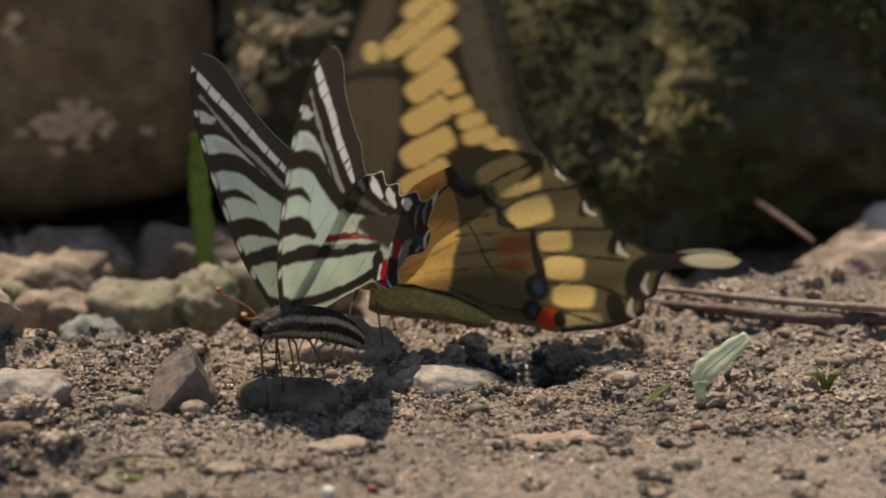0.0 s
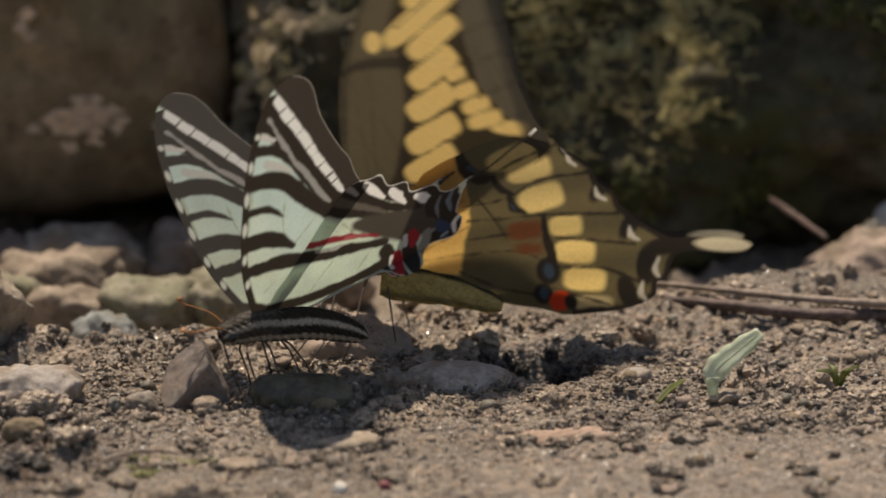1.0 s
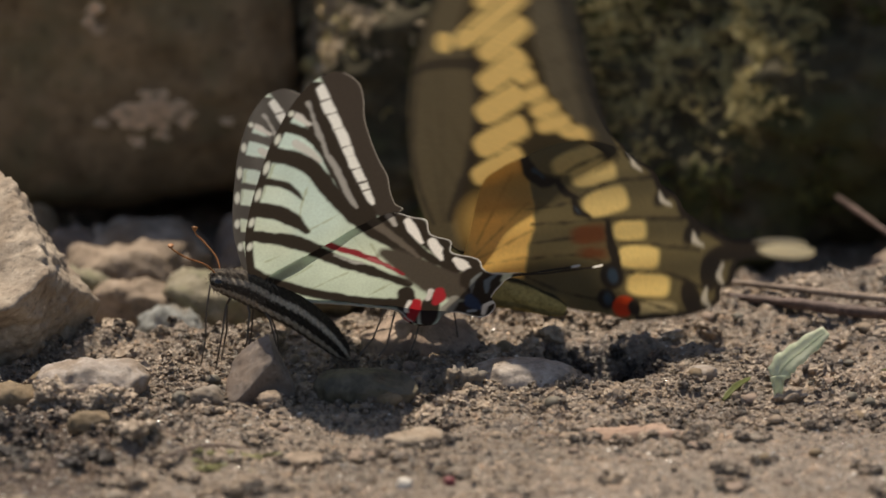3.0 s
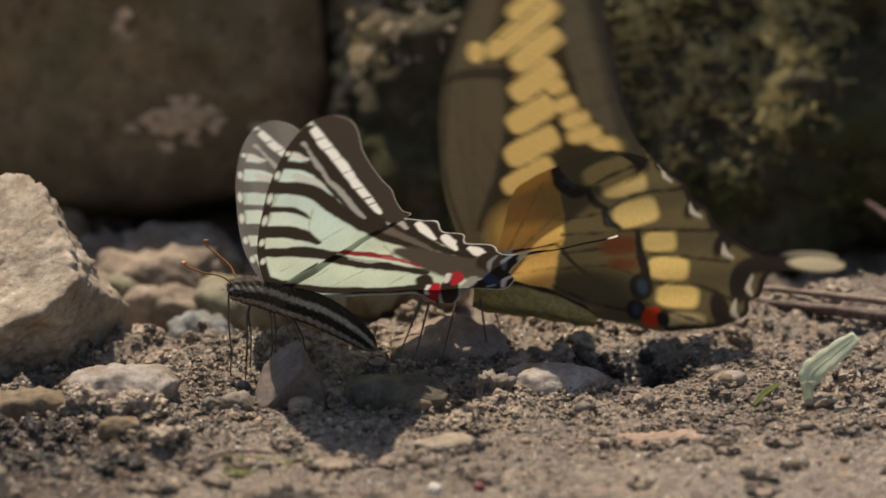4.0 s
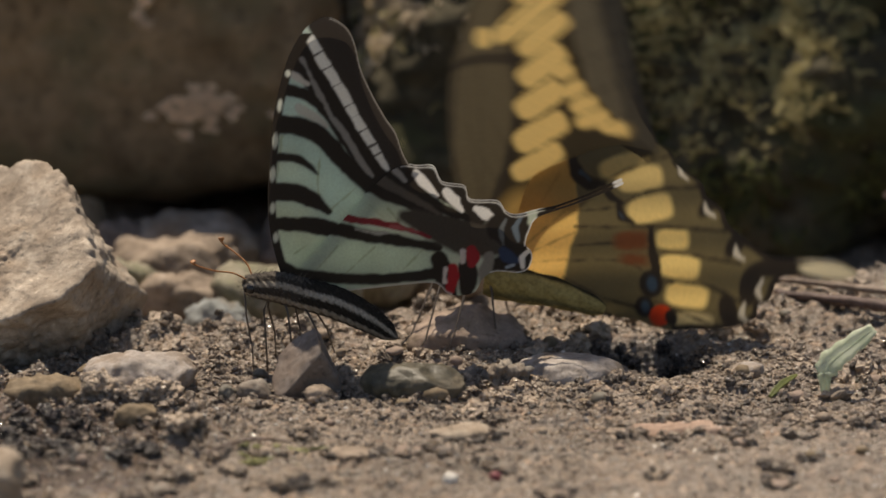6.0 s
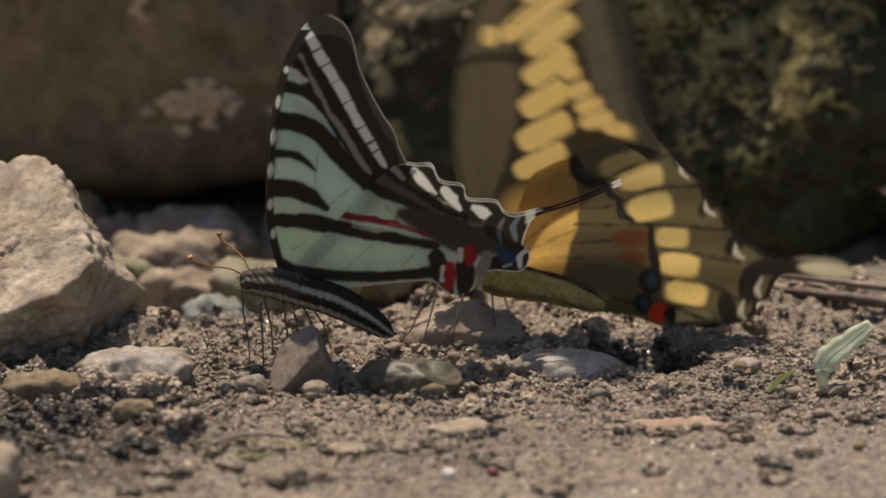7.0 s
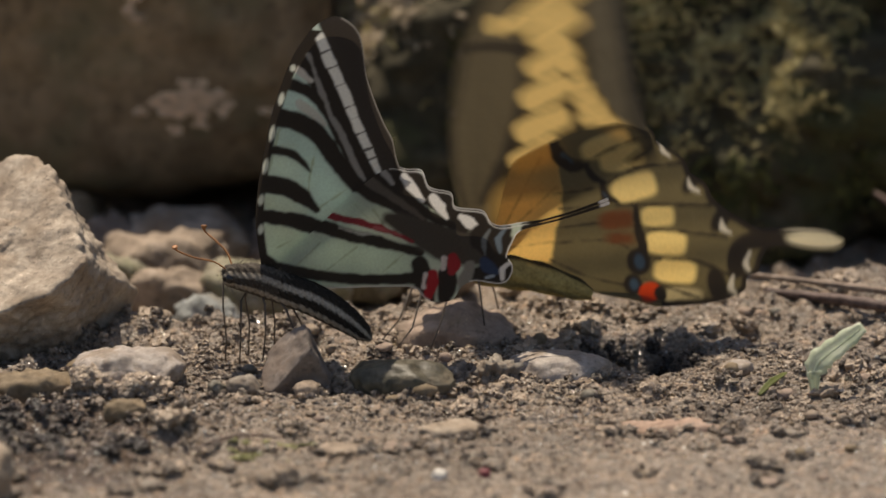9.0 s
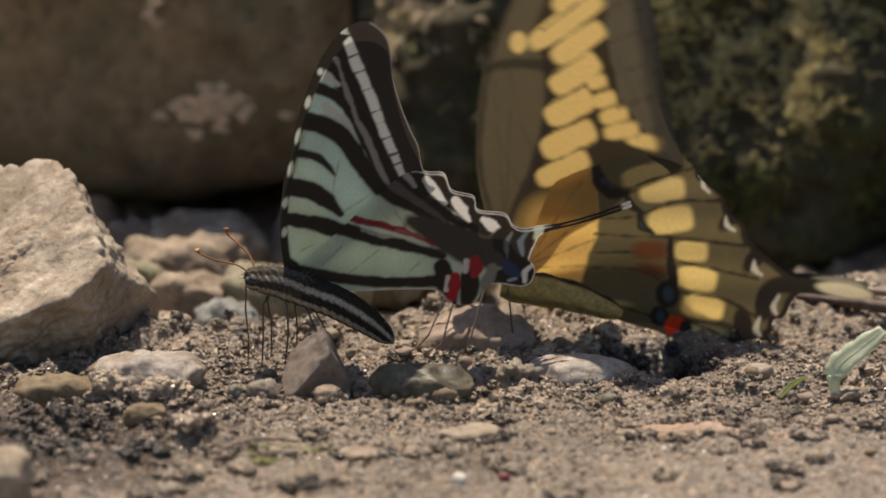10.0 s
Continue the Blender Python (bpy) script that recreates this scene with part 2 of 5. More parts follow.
M_TWIG = earthy("dark_twig", (0.045, 0.028, 0.024), (0.095, 0.062, 0.053), (0.20, 0.14, 0.122), 0.0015, 0.6)
M_STICK = earthy("dry_stick", (0.15, 0.11, 0.085), (0.25, 0.19, 0.15), (0.34, 0.27, 0.22), 0.0015, 0.7)


def leaf_build(dark, light):
    def build(n, link, b):
        col = ramp(n, link, grain(n, link, 0.003), ((0.35, dark), (0.65, light)))
        link(col, b.inputs["Base Color"])
        relief(n, link, b, grain(n, link, 0.0008), 0.0001)
        tr = n.new("ShaderNodeBsdfTranslucent")
        link(col, tr.inputs[0])
        mx = n.new("ShaderNodeMixShader")
        mx.inputs[0].default_value = 0.4
        link(b.outputs[0], mx.inputs[1])
        link(tr.outputs[0], mx.inputs[2])
        clear = n.new("ShaderNodeBsdfTransparent")
        thin = n.new("ShaderNodeMixShader")
        thin.inputs[0].default_value = 0.13
        link(mx.outputs[0], thin.inputs[1])
        link(clear.outputs[0], thin.inputs[2])
        link(thin.outputs[0], n["Material Output"].inputs[0])
    return build


M_LEAF = surface("pale_green_leaf", leaf_build((0.54, 0.61, 0.43), (0.74, 0.78, 0.61)), 0.45)
M_GRASS = surface("green_blade", leaf_build((0.09, 0.16, 0.035), (0.17, 0.26, 0.07)), 0.5)
M_SPROUT = surface("sprout_green", leaf_build((0.12, 0.14, 0.035), (0.23, 0.25, 0.08)), 0.5)


def wing_build(through_share):
    def build(n, link, b):
        a = n.new("ShaderNodeVertexColor")
        a.layer_name = "pattern"
        scales = ramp(n, link, grain(n, link, 0.0004, 2.0), ((0.3, (0.93, 0.93, 0.93)), (0.7, (1.06, 1.06, 1.06))))
        col = blend(n, link, 1.0, a.outputs[0], scales, "MULTIPLY")
        link(col, b.inputs["Base Color"])
        relief(n, link, b, grain(n, link, 0.0012), 0.00008, 0.5)
        tr = n.new("ShaderNodeBsdfTranslucent")
        link(col, tr.inputs[0])
        mx = n.new("ShaderNodeMixShader")
        mx.inputs[0].default_value = through_share
        link(b.outputs[0], mx.inputs[1])
        link(tr.outputs[0], mx.inputs[2])
        link(mx.outputs[0], n["Material Output"].inputs[0])
    return build


M_WING_PALE = surface("striped_wing_scales", wing_build(0.50), 0.55, Specular_IOR_Level=0.35)
M_WING_GOLD = surface("golden_wing_scales", wing_build(0.52), 0.55, Specular_IOR_Level=0.35)


def fur_build(n, link, b):
    a = n.new("ShaderNodeVertexColor")
    a.layer_name = "pattern"
    hair = ramp(n, link, grain(n, link, 0.0005, 3.0), ((0.3, (0.7, 0.7, 0.7)), (0.7, (1.2, 1.2, 1.2))))
    link(blend(n, link, 1.0, a.outputs[0], hair, "MULTIPLY"), b.inputs["Base Color"])
    relief(n, link, b, grain(n, link, 0.0004), 0.0003, 0.8)


M_FUR = surface("insect_fur", fur_build, 0.95, Specular_IOR_Level=0.05)


def plain(name, colour, rough, size=0.001):
    def build(n, link, b):
        f = grain(n, link, size)
        link(ramp(n, link, f, ((0.3, tuple(c * 0.75 for c in colour)), (0.7, tuple(min(1, c * 1.2) for c in colour)))), b.inputs["Base Color"])
        relief(n, link, b, f, 0.0001)
    return surface(name, build, rough)


M_LEG = plain("dark_chitin", (0.075, 0.058, 0.045), 0.35)
M_EYE = plain("eye_black", (0.012, 0.011, 0.012), 0.15)
M_ANTENNA = plain("rust_antenna", (0.34, 0.14, 0.045), 0.5)
M_RED = plain("red_berry_skin", (0.17, 0.035, 0.04), 0.6)


# ------------------------------------------------------------ ground
def lie(x, y):
    """Height of the ground's broad shape at x, y (arrays, metres)."""
    x, y = np.clip(x, -0.5, 0.5), np.clip(y, -0.5, 0.5)
    step = lambda v, at, wide: 1 / (1 + np.exp(-(v - at) / wide))
    brink = 0.021 + 0.012 * step(x, -0.033, 0.004) + 0.016 * step(x, 0.034, 0.006)
    ridge = 0.0022 * np.exp(-((y - brink + 0.008) / 0.009) ** 2)
    ditch = -0.0075 * step(y, brink, 0.0028) * (1 - step(y, 0.16, 0.02))
    heap = 0.0035 * np.exp(-(((x - 0.06) / 0.022) ** 2 + ((y - 0.038) / 0.014) ** 2))
    front = -0.0015 * np.exp(-((y + 0.075) / 0.02) ** 2)
    # second, shallower dip is added to darken the spot under the golden tail's shadow
    hollow = -0.0120 * np.exp(-(((x - 0.0122) / 0.0078) ** 2 + ((y - 0.003) / 0.0085) ** 2) ** 2) - 0.004 * np.exp(-(((x - 0.031) / 0.006) ** 2 + ((y - 0.018) / 0.006) ** 2) ** 2)
    return ridge + ditch + heap + front + hollow


def clods(p):
    """Lumps and crumbs of the loose soil behind, and the trodden mud in front."""
    x, y = p[:, 0], p[:, 1]
    front = -0.038 - 0.026 / (1 + np.exp((x + 0.028) / 0.010))
    rough = np.clip((y - front) / 0.014, 0, 1) * np.clip((0.2 - y) / 0.08, 0, 1)
    flat = p * np.array([1, 1, 0])
    big = fbm(flat, 0.012, 3, 0.5, 1)
    lumps = np.abs(fbm(flat, 0.0068, 3, 0.5, 2))
    small = np.abs(fbm(flat, 0.0030, 2, 0.6, 12))
    fine = fbm(flat, 0.0014, 2, 0.6, 3)
    patch = np.clip(fbm(flat, 0.026, 2, 0.5, 5) * 1.9 + 0.7, 0.15, 1.25)
    loose = 0.0013 * big + 0.0046 * (lumps - 0.22) + 0.0016 * (small - 0.22) + 0.0006 * fine
    streaks = fbm(flat * np.array([0.45, 1, 1]), 0.006, 3, 0.55, 19)
    mud = 0.0008 * big + 0.0008 * streaks + 0.0006 * fine + 0.0010 * (small - 0.2) + 0.0011 * np.maximum(fbm(flat, 0.008, 3, 0.6, 23) - 0.28, 0)
    return rough * patch * loose + (1 - rough * np.clip(patch, 0, 1)) * mud


def spread(lo, hi, step, far):
    core = np.arange(lo, hi + step / 2, step)
    outs, d = [], step
    while not outs or outs[-1] < far:
        d *= 1.35
        outs.append((outs[-1] if outs else 0) + d)
    outs = np.array(outs)
    return np.concatenate([lo - outs[::-1], core, hi + outs])


def sheet(xs, ys):
    gx, gy = np.meshgrid(xs, ys)
    p = np.stack([gx.ravel(), gy.ravel(), np.zeros(gx.size)], axis=1)
    w, h = len(xs), len(ys)
    i = np.arange(w * h).reshape(h, w)
    f = np.stack([i[:-1, :-1], i[:-1, 1:], i[1:, 1:], i[1:, :-1]], axis=-1).reshape(-1, 4)
    return p, f


def level(x, y):
    """Height of the ground at one place, in metres."""
    p = np.array([[x, y, 0.0]])
    return float(lie(p[:, 0], p[:, 1])[0] + clods(p)[0])


gp, gf = sheet(spread(-0.125, 0.115, 0.00055, 40), spread(-0.10, 0.13, 0.00055, 40))
near = np.exp(-np.maximum(np.hypot(gp[:, 0], gp[:, 1]) - 0.3, 0) / 0.3)
gp[:, 2] = (lie(gp[:, 0], gp[:, 1]) + clods(gp)) * near
ground = part("ground", mesh_from("ground", gp, gf), M_SOIL)
tagged(ground, "damp brown soil with crumbs and small stones", "ground", kind="structure")


# ------------------------------------------------------------ rocks behind
def rock(name, centre, radii, seed, material, boxy=3.0, rough=0.10, lump=0.05, detail=6, lean=0.0, cuts=(), upright=0.0):
    """A boulder: a squared-off ball with lumps, pits and broken faces."""
    v, f = BALLS[detail]
    r = (np.abs(v) ** boxy).sum(axis=1) ** (-1.0 / boxy)
    p = v * r[:, None] * np.array(radii)
    for nx, ny, nz, d in cuts:
        n = np.array([nx, ny, nz]) / math.sqrt(nx * nx + ny * ny + nz * nz)
        over = np.maximum(p @ n - d * (np.abs(n) @ np.array(radii)), 0)
        p = p - over[:, None] * n * 0.92
    p[:, 1] += lean * p[:, 2] * (1 - upright / (1 + np.exp(-(p[:, 0] + 0.004) / 0.006)))
    p[:, 1] += upright * 0.55 * np.maximum(-p[:, 2] - 0.005, 0) / (1 + np.exp(-(p[:, 0] + 0.004) / 0.006))
    m = min(radii)
    n = v / np.linalg.norm(v, axis=1)[:, None]
    p = p + n * (m * rough * (fbm(p, lump, 5, 0.55, seed) + 0.35 * fbm(p, lump * 0.2, 4, 0.6, seed + 2)))[:, None]
    ob = part(name, mesh_from(name, p, f), material)
    ob.matrix_world = pose(*centre)
    return ob, p + np.array(centre), f


boulder, bp, bf = rock("boulder", (-0.1405, 0.165, 0.0445), (0.099, 0.068, 0.046), 4, M_BOULDER, 9.0, 0.12, 0.045, 7)
tagged(boulder, "smooth dark brown boulder shading the ground beneath", "boulder")
mossy, mp_, mf = rock("mossy_boulder", (0.0565, 0.165, 0.025), (0.101, 0.070, 0.050), 9, M_MOSSROCK, 4.5, 0.30, 0.026, 7, 0.34, upright=0.95)
tagged(mossy, "rugged boulder crusted with moss and pale lichen", "boulder")


def crumbs(places, sizes, seed, flat=0.75, normals=None, jag=0.62, base=2, stretch=1.0):
    """Many small lumps, joined in one mesh."""
    rng = np.random.default_rng(seed)
    v, f = BALLS[base]
    n = len(places)
    bumps = fbm((v[None] * 1.3 + rng.uniform(0, 50, (n, 1, 3))).reshape(-1, 3), 1.0, 2 + (base > 2), 0.7).reshape(n, len(v), 1)
    shape = v[None] * (1 + jag * (1.3 * bumps + 0.3 * rng.uniform(-1, 1, (n, len(v), 1))))
    shape = shape * rng.uniform(0.65, 1.25, (n, 1, 3)) * np.array([stretch, stretch ** -0.5, stretch ** -0.5])
    q = rng.normal(size=(n, 4))
    q /= np.linalg.norm(q, axis=1)[:, None]
    w, x, y, z = q.T
    rot = np.array([[1 - 2 * (y * y + z * z), 2 * (x * y - z * w), 2 * (x * z + y * w)],
                    [2 * (x * y + z * w), 1 - 2 * (x * x + z * z), 2 * (y * z - x * w)],
                    [2 * (x * z - y * w), 2 * (y * z + x * w), 1 - 2 * (x * x + y * y)]]).transpose(2, 0, 1)
    shape = np.einsum("nij,nvj->nvi", rot, shape)
    shape[..., 2] *= flat
    pts = places[:, None] + shape * np.asarray(sizes)[:, None, None]
    faces = f[None] + (np.arange(n) * len(v))[:, None, None]
    return mesh_from("crumbs", pts.reshape(-1, 3), faces.reshape(-1, 3), smooth=False)


def face_points(p, f, count, seed, accept):
    rng = np.random.default_rng(seed)
    c = p[f].mean(axis=1)
    n = np.cross(p[f[:, 1]] - p[f[:, 0]], p[f[:, 2]] - p[f[:, 0]])
    area = np.linalg.norm(n, axis=1)
    n = n / area[:, None]
    w = area * accept(c, n)
    i = rng.choice(len(f), count, p=w / w.sum())
    b = rng.dirichlet((1, 1, 1), count)
    return (p[f[i]] * b[:, :, None]).sum(axis=1), n[i]


def crust(name, source, count, size, seed, accept, material, label, category):
    p, f = source
    q, n = face_points(p, f, count, seed, accept)
    rng = np.random.default_rng(seed + 1)
    s = size * rng.uniform(0.35, 1.0, count) ** 1.5
    ob = part(name, crumbs(q + n * (s * 0.3)[:, None], s, seed + 2, 1.0, base=1, stretch=2.4), material)
    return tagged(ob, label, category, kind="stuff")


crust("lichen_crust", (mp_, mf), 9000, 0.0006, 21,
      lambda c, n: (n[:, 1] < 0.2) * np.clip(fbm(c, 0.03, 3, 0.6, 31) * 3 + 0.25, 0, 1) * (0.03 + np.clip((0.10 - np.abs(fbm(c, 0.013, 3, 0.55, 37))) / 0.08, 0, 1)) * np.clip(n[:, 2] + 0.45, 0.0, 1) * np.clip((c[:, 2] - 0.012) / 0.012, 0, 1) * np.clip((0.055 - c[:, 0]) / 0.008, 0, 1),
      M_LICHEN, "crumbly pale lichen growing on the dark boulder", "lichen")


def fronds(source, places, count, seed):
    """Lacy curled fronds that spread over the face of a boulder about places x, z (mm)."""
    rng = np.random.default_rng(seed)
    spots, sizes = [], []
    for k in range(count):
        cx, cz, wx, wz = places[k % len(places)]
        x, z = cx + rng.normal() * wx, cz + rng.normal() * wz
        for arm in range(int(rng.integers(2, 5))):
            a, px, pz = rng.uniform(-0.3, math.pi + 0.3), x, z
            for s in range(int(rng.integers(5, 13))):
                a += rng.normal() * 0.45
                px, pz = px + 0.30 * math.cos(a), pz + 0.26 * math.sin(a)
                spots.append((px, pz))
                sizes.append(rng.uniform(0.10, 0.27))
    q = np.array(spots) * MM
    p, f = source
    c = p[f].mean(axis=1)
    n = np.cross(p[f[:, 1]] - p[f[:, 0]], p[f[:, 2]] - p[f[:, 0]])
    front = c[(n[:, 1] < 0) & (c[:, 0] > q[:, 0].min() - 0.003) & (c[:, 0] < q[:, 0].max() + 0.003) & (c[:, 2] > 0)][::3]
    y = np.array([front[np.argmin((front[:, 0] - a) ** 2 + (front[:, 2] - b) ** 2), 1] for a, b in q])
    at = np.stack([q[:, 0], y - 0.0006 - rng.uniform(0, 0.0012, len(q)), q[:, 1]], axis=1)
    ob = part("lichen_fronds", crumbs(at, np.array(sizes) * MM, seed + 1, 1.0, base=1, stretch=1.9), M_LICHEN)
    return tagged(ob, "pale yellowish lichen in lacy fronds on the boulder", "lichen", kind="stuff")


fronds((mp_, mf), [(34, 34, 9, 4), (45, 27, 6, 4), (28, 24, 8, 3), (19, 20, 5, 4), (41, 22, 7, 3), (24, 33, 7, 4), (12, 35, 6, 3)], 120, 81)
crust("lichen_rim", (mp_, mf), 9000, 0.0008, 27,
      lambda c, n: (c[:, 0] < -0.0155) * (np.hypot((c[:, 0] + 0.0285) / 0.009, (c[:, 2] - 0.016) / 0.013) > 1) * (c[:, 1] < 0.15) * np.clip(fbm(c, 0.010, 3, 0.6, 35) * 3 + 0.35, 0, 1) * np.clip(n[:, 2] + 0.8, 0.0, 1) * (c[:, 2] > 0.012),
      M_RIM, "pinkish grey lichen along the boulder's edge", "lichen")
crust("moss_crust", (mp_, mf), 12000, 0.0009, 22,
      lambda c, n: (n[:, 1] < 0.2) * np.clip(fbm(c, 0.02, 3, 0.5, 33) * 2.5 + 0.1, 0, 1) * (c[:, 2] > -0.002) * (c[:, 0] > -0.02),
      M_MOSS, "dark green moss clinging to the boulder", "moss")
def cluster(x, z, wide, high, count, seed):
    """A ragged patch made of many small discs about x, z (metres)."""
    rng = np.random.default_rng(seed)
    discs = [(x + rng.normal() * wide, z + rng.normal() * high, rng.uniform(0.0002, 0.0006)) for k in range(count)]

    def accept(c, n):
        hit = np.zeros(len(c))
        for dx, dz, r in discs:
            hit = np.maximum(hit, np.hypot(c[:, 0] - dx, c[:, 2] - dz) < r)
        return (n[:, 1] < 0.0) * hit + 1e-9
    return accept


crust("lichen_patch", (bp, bf), 2400, 0.00042, 23, cluster(-0.0657, 0.0183, 0.0036, 0.0024, 130, 77), M_PATCH, "pale pinkish lichen patch on the brown boulder", "lichen")
crust("lichen_patch", (bp, bf), 400, 0.00050, 26, cluster(-0.0765, 0.0365, 0.0009, 0.0020, 24, 72), M_PATCH, "small pale lichen patch on the brown boulder", "lichen")


# ------------------------------------------------------------ stones
def stone(name, x, y, w, d, h, seed, material, label, turn=0.0, sink=0.25, boxy=2.4, rough=0.12, detail=4, cuts=(), tip=0.0, group="", category="stone", facets=7, grit=0.5):
    """A stone w x d x h millimetres, resting in the soil at x, y (millimetres)."""
    v, f = BALLS[detail]
    r = (np.abs(v) ** boxy).sum(axis=1) ** (-1.0 / boxy)
    p = v * r[:, None] * np.array((w, d, h)) * 0.5 * MM
    for nx, ny, nz, k in cuts:
        n = np.array([nx, ny, nz]) / math.sqrt(nx * nx + ny * ny + nz * nz)
        over = np.maximum(p @ n - k * (np.abs(n) @ (np.array((w, d, h)) * 0.5 * MM)), 0)
        p = p - over[:, None] * n * 0.95
    chips = np.random.default_rng(seed)
    for k in range(facets):
        n = chips.normal(size=3)
        n /= np.linalg.norm(n)
        over = np.maximum(p @ n - chips.uniform(0.50, 0.72) * (np.abs(n) @ (np.array((w, d, h)) * 0.5 * MM)), 0)
        p = p - over[:, None] * n * 0.85
    m = min(w, d, h) * MM
    s = max(w, d, h) * MM
    n = v
    p = p + n * (m * rough * (1.3 * fbm(p, s * 0.40, 4, 0.55, seed) + 0.7 * fbm(p, s * 0.1, 3, 0.6, seed + 1) - grit * np.maximum(fbm(p, 0.0014, 3, 0.7, seed + 5) - 0.12, 0)))[:, None]
    ob = part(name, mesh_from(name, p, f), material)
    base = float(np.mean([level((x + i) * MM, (y + j) * MM) for i in (-w / 4, 0, w / 4) for j in (-d / 4, d / 4)]))
    ob.matrix_world = pose(x * MM, y * MM, base + h * MM * (0.5 - sink), tip, 0, turn)
    BANKS.append((x, y, w, d, h))
    return tagged(ob, label, category, group)


BANKS = []
# the large stone beside the butterflies
def broken_rock(name, middle, faces, seed, material, label, detail=7, sharp=72):
    """A block bounded by broken faces, each a point and an outward normal (mm), with worn edges and pits."""
    v, f = BALLS[detail]
    c = np.array(middle)
    total = np.zeros(len(v))
    for at, n in faces:
        n = np.array(n) / np.linalg.norm(n)
        total += np.maximum(v @ n / ((np.array(at) - c) @ n), 0) ** sharp
    p = v * (total ** (-1.0 / sharp))[:, None] * MM
    bump = 0.0034 * fbm(p, 0.018, 5, 0.6, seed) + 0.0017 * fbm(p, 0.0036, 4, 0.62, seed + 1) - 0.0013 * np.maximum(fbm(p, 0.0026, 3, 0.6, seed + 5) - 0.30, 0)
    p = p + v * bump[:, None]
    ob = part(name, mesh_from(name, p, f), material)
    ob.matrix_world = pose(*(c * MM))
    return tagged(ob, label, "stone")


broken_rock("rock", (-95, 8, 7), [((-82, -10.0, 10.6), (0.44, -1, -0.95)), ((-72.6, 2, 9), (0.88, -0.45, -0.45)), ((-82, -9.6, 10.8), (-0.36, -0.55, 0.84)),
                                  ((-74.9, 8, 17.4), (0.82, 0.10, 0.57)), ((-88, 16, 27.8), (0.02, -0.1, 1)), ((-85, 21, 8), (0.30, 1, 0.15)),
                                  ((-130, 10, 8), (-1, 0, 0)), ((-95, 10, -7), (0, 0, -1))],
            3, M_STONE, "large pale rough limestone rock with a flat broken face")
BANKS.append((-95, 5, 38, 28, 30))
# stones among the crumbs
stone("pebble", -39.8, -20.0, 10.6, 9.0, 15.5, 11, M_RUSSET, "upright pinkish brown pebble with a rounded top half sunk in soil", 6, 0.31, 2.7, 0.06, 5,
      ((0.30, -0.95, -0.12, 0.40), (-0.62, -0.40, 0.62, 0.26), (0.93, -0.10, 0.42, 0.48)), facets=0)
stone("stone", -65.5, -19.0, 19, 13, 9.0, 12, M_CHALK, "flat whitish stone set in the soil", 8, 0.44, 2.5, 0.15, 5, facets=5, grit=0.2)
stone("pebble", -51.8, -23, 2.8, 2.8, 3.2, 13, M_GREY, "small dark pebble beside a whitish stone")
stone("pebble", -23.4, -20, 16.5, 9, 6.2, 14, M_OLIVE, "flat oval dark olive pebble", -6, 0.36, 2.5, 0.10, 5, facets=4)
stone("stone", 0.4, -8.5, 18.0, 11, 7.6, 15, M_CHALK, "pale flat stone with a rounded top", 6, 0.60, 2.4, 0.09, 5, facets=4, grit=0.3)
stone("soil_lump", 9.6, -5.8, 8.0, 6.5, 5.0, 50, M_TAN, "sandy lump of soil beside a dark hollow", 10, 0.40, 2.6, 0.45, 4)
stone("soil_lump", -9.5, -14.5, 6.0, 5.0, 4.6, 51, M_DUSTY, "grey clod of soil among crumbs", 40, 0.35, 2.6, 0.45, 4)
stone("soil_lump", -70.5, -27.0, 9.0, 5.0, 5.0, 52, M_CRUMB, "dark damp clod against a whitish stone", -8, 0.35, 2.6, 0.5, 4)
stone("soil_lump", -63.5, -27.5, 8.0, 4.5, 4.2, 53, M_CRUMB, "dark damp clod against a whitish stone", 12, 0.35, 2.6, 0.5, 4)
stone("soil_lump", -39.0, -66.0, 6.0, 5.0, 3.2, 54, M_CRUMB, "dark damp clod on trodden soil", 0, 0.35, 2.6, 0.5, 4)
stone("soil_lump", -56.5, -46.5, 5.5, 4.5, 3.4, 55, M_CRUMB, "dark damp clod on trodden soil", 30, 0.35, 2.6, 0.5, 4)
stone("pebble", -38.0, -25, 4.3, 3.5, 2.7, 16, M_TAN, "small tan pebble lying on soil")
stone("pebble", -47.5, -23.5, 6.0, 4.5, 4.0, 17, M_DUSTY, "small rounded tan pebble", 0, 0.35)
stone("pebble", -63.6, -40.5, 7.2, 3.6, 4.0, 18, M_OCHRE, "small oblong ochre brown pebble", 25, 0.15)
stone("stone_chip", -15.3, -43, 10, 6, 2.6, 19, M_STONE, "thin pale stone chip lying flat", 8, 0.45, 3.0, 0.25)
stone("stone_chip", -23.0, -50, 4.6, 4, 1.9, 20, M_PINK, "thin pinkish stone chip lying flat", 0, 0.45, 3.0, 0.25)
stone("stone_chip", -30.8, -50, 7.5, 5, 1.8, 21, M_TAN, "thin tan stone chip lying flat", 0, 0.45, 3.0, 0.25)
stone("pebble", -16.5, -62, 2.4, 2.2, 2.2, 22, M_WHITE, "tiny white round pebble", sink=0.4, facets=2)
stone("clay_flake", 16.8, -36.5, 19, 8, 2.4, 23, M_BRICK, "flat reddish clay flake pressed into soil", 3, 0.70, 3.0, 0.45)
stone("stone", -16.5, 11, 20, 12, 8, 24, M_PINK, "broad pinkish stone sunk in crumbly soil", 4, 0.45, 2.8, 0.2)
stone("pebble", 28.2, -7, 5.6, 4, 2.6, 25, M_CHALK, "small pale pinkish grey pebble", 0, 0.35)
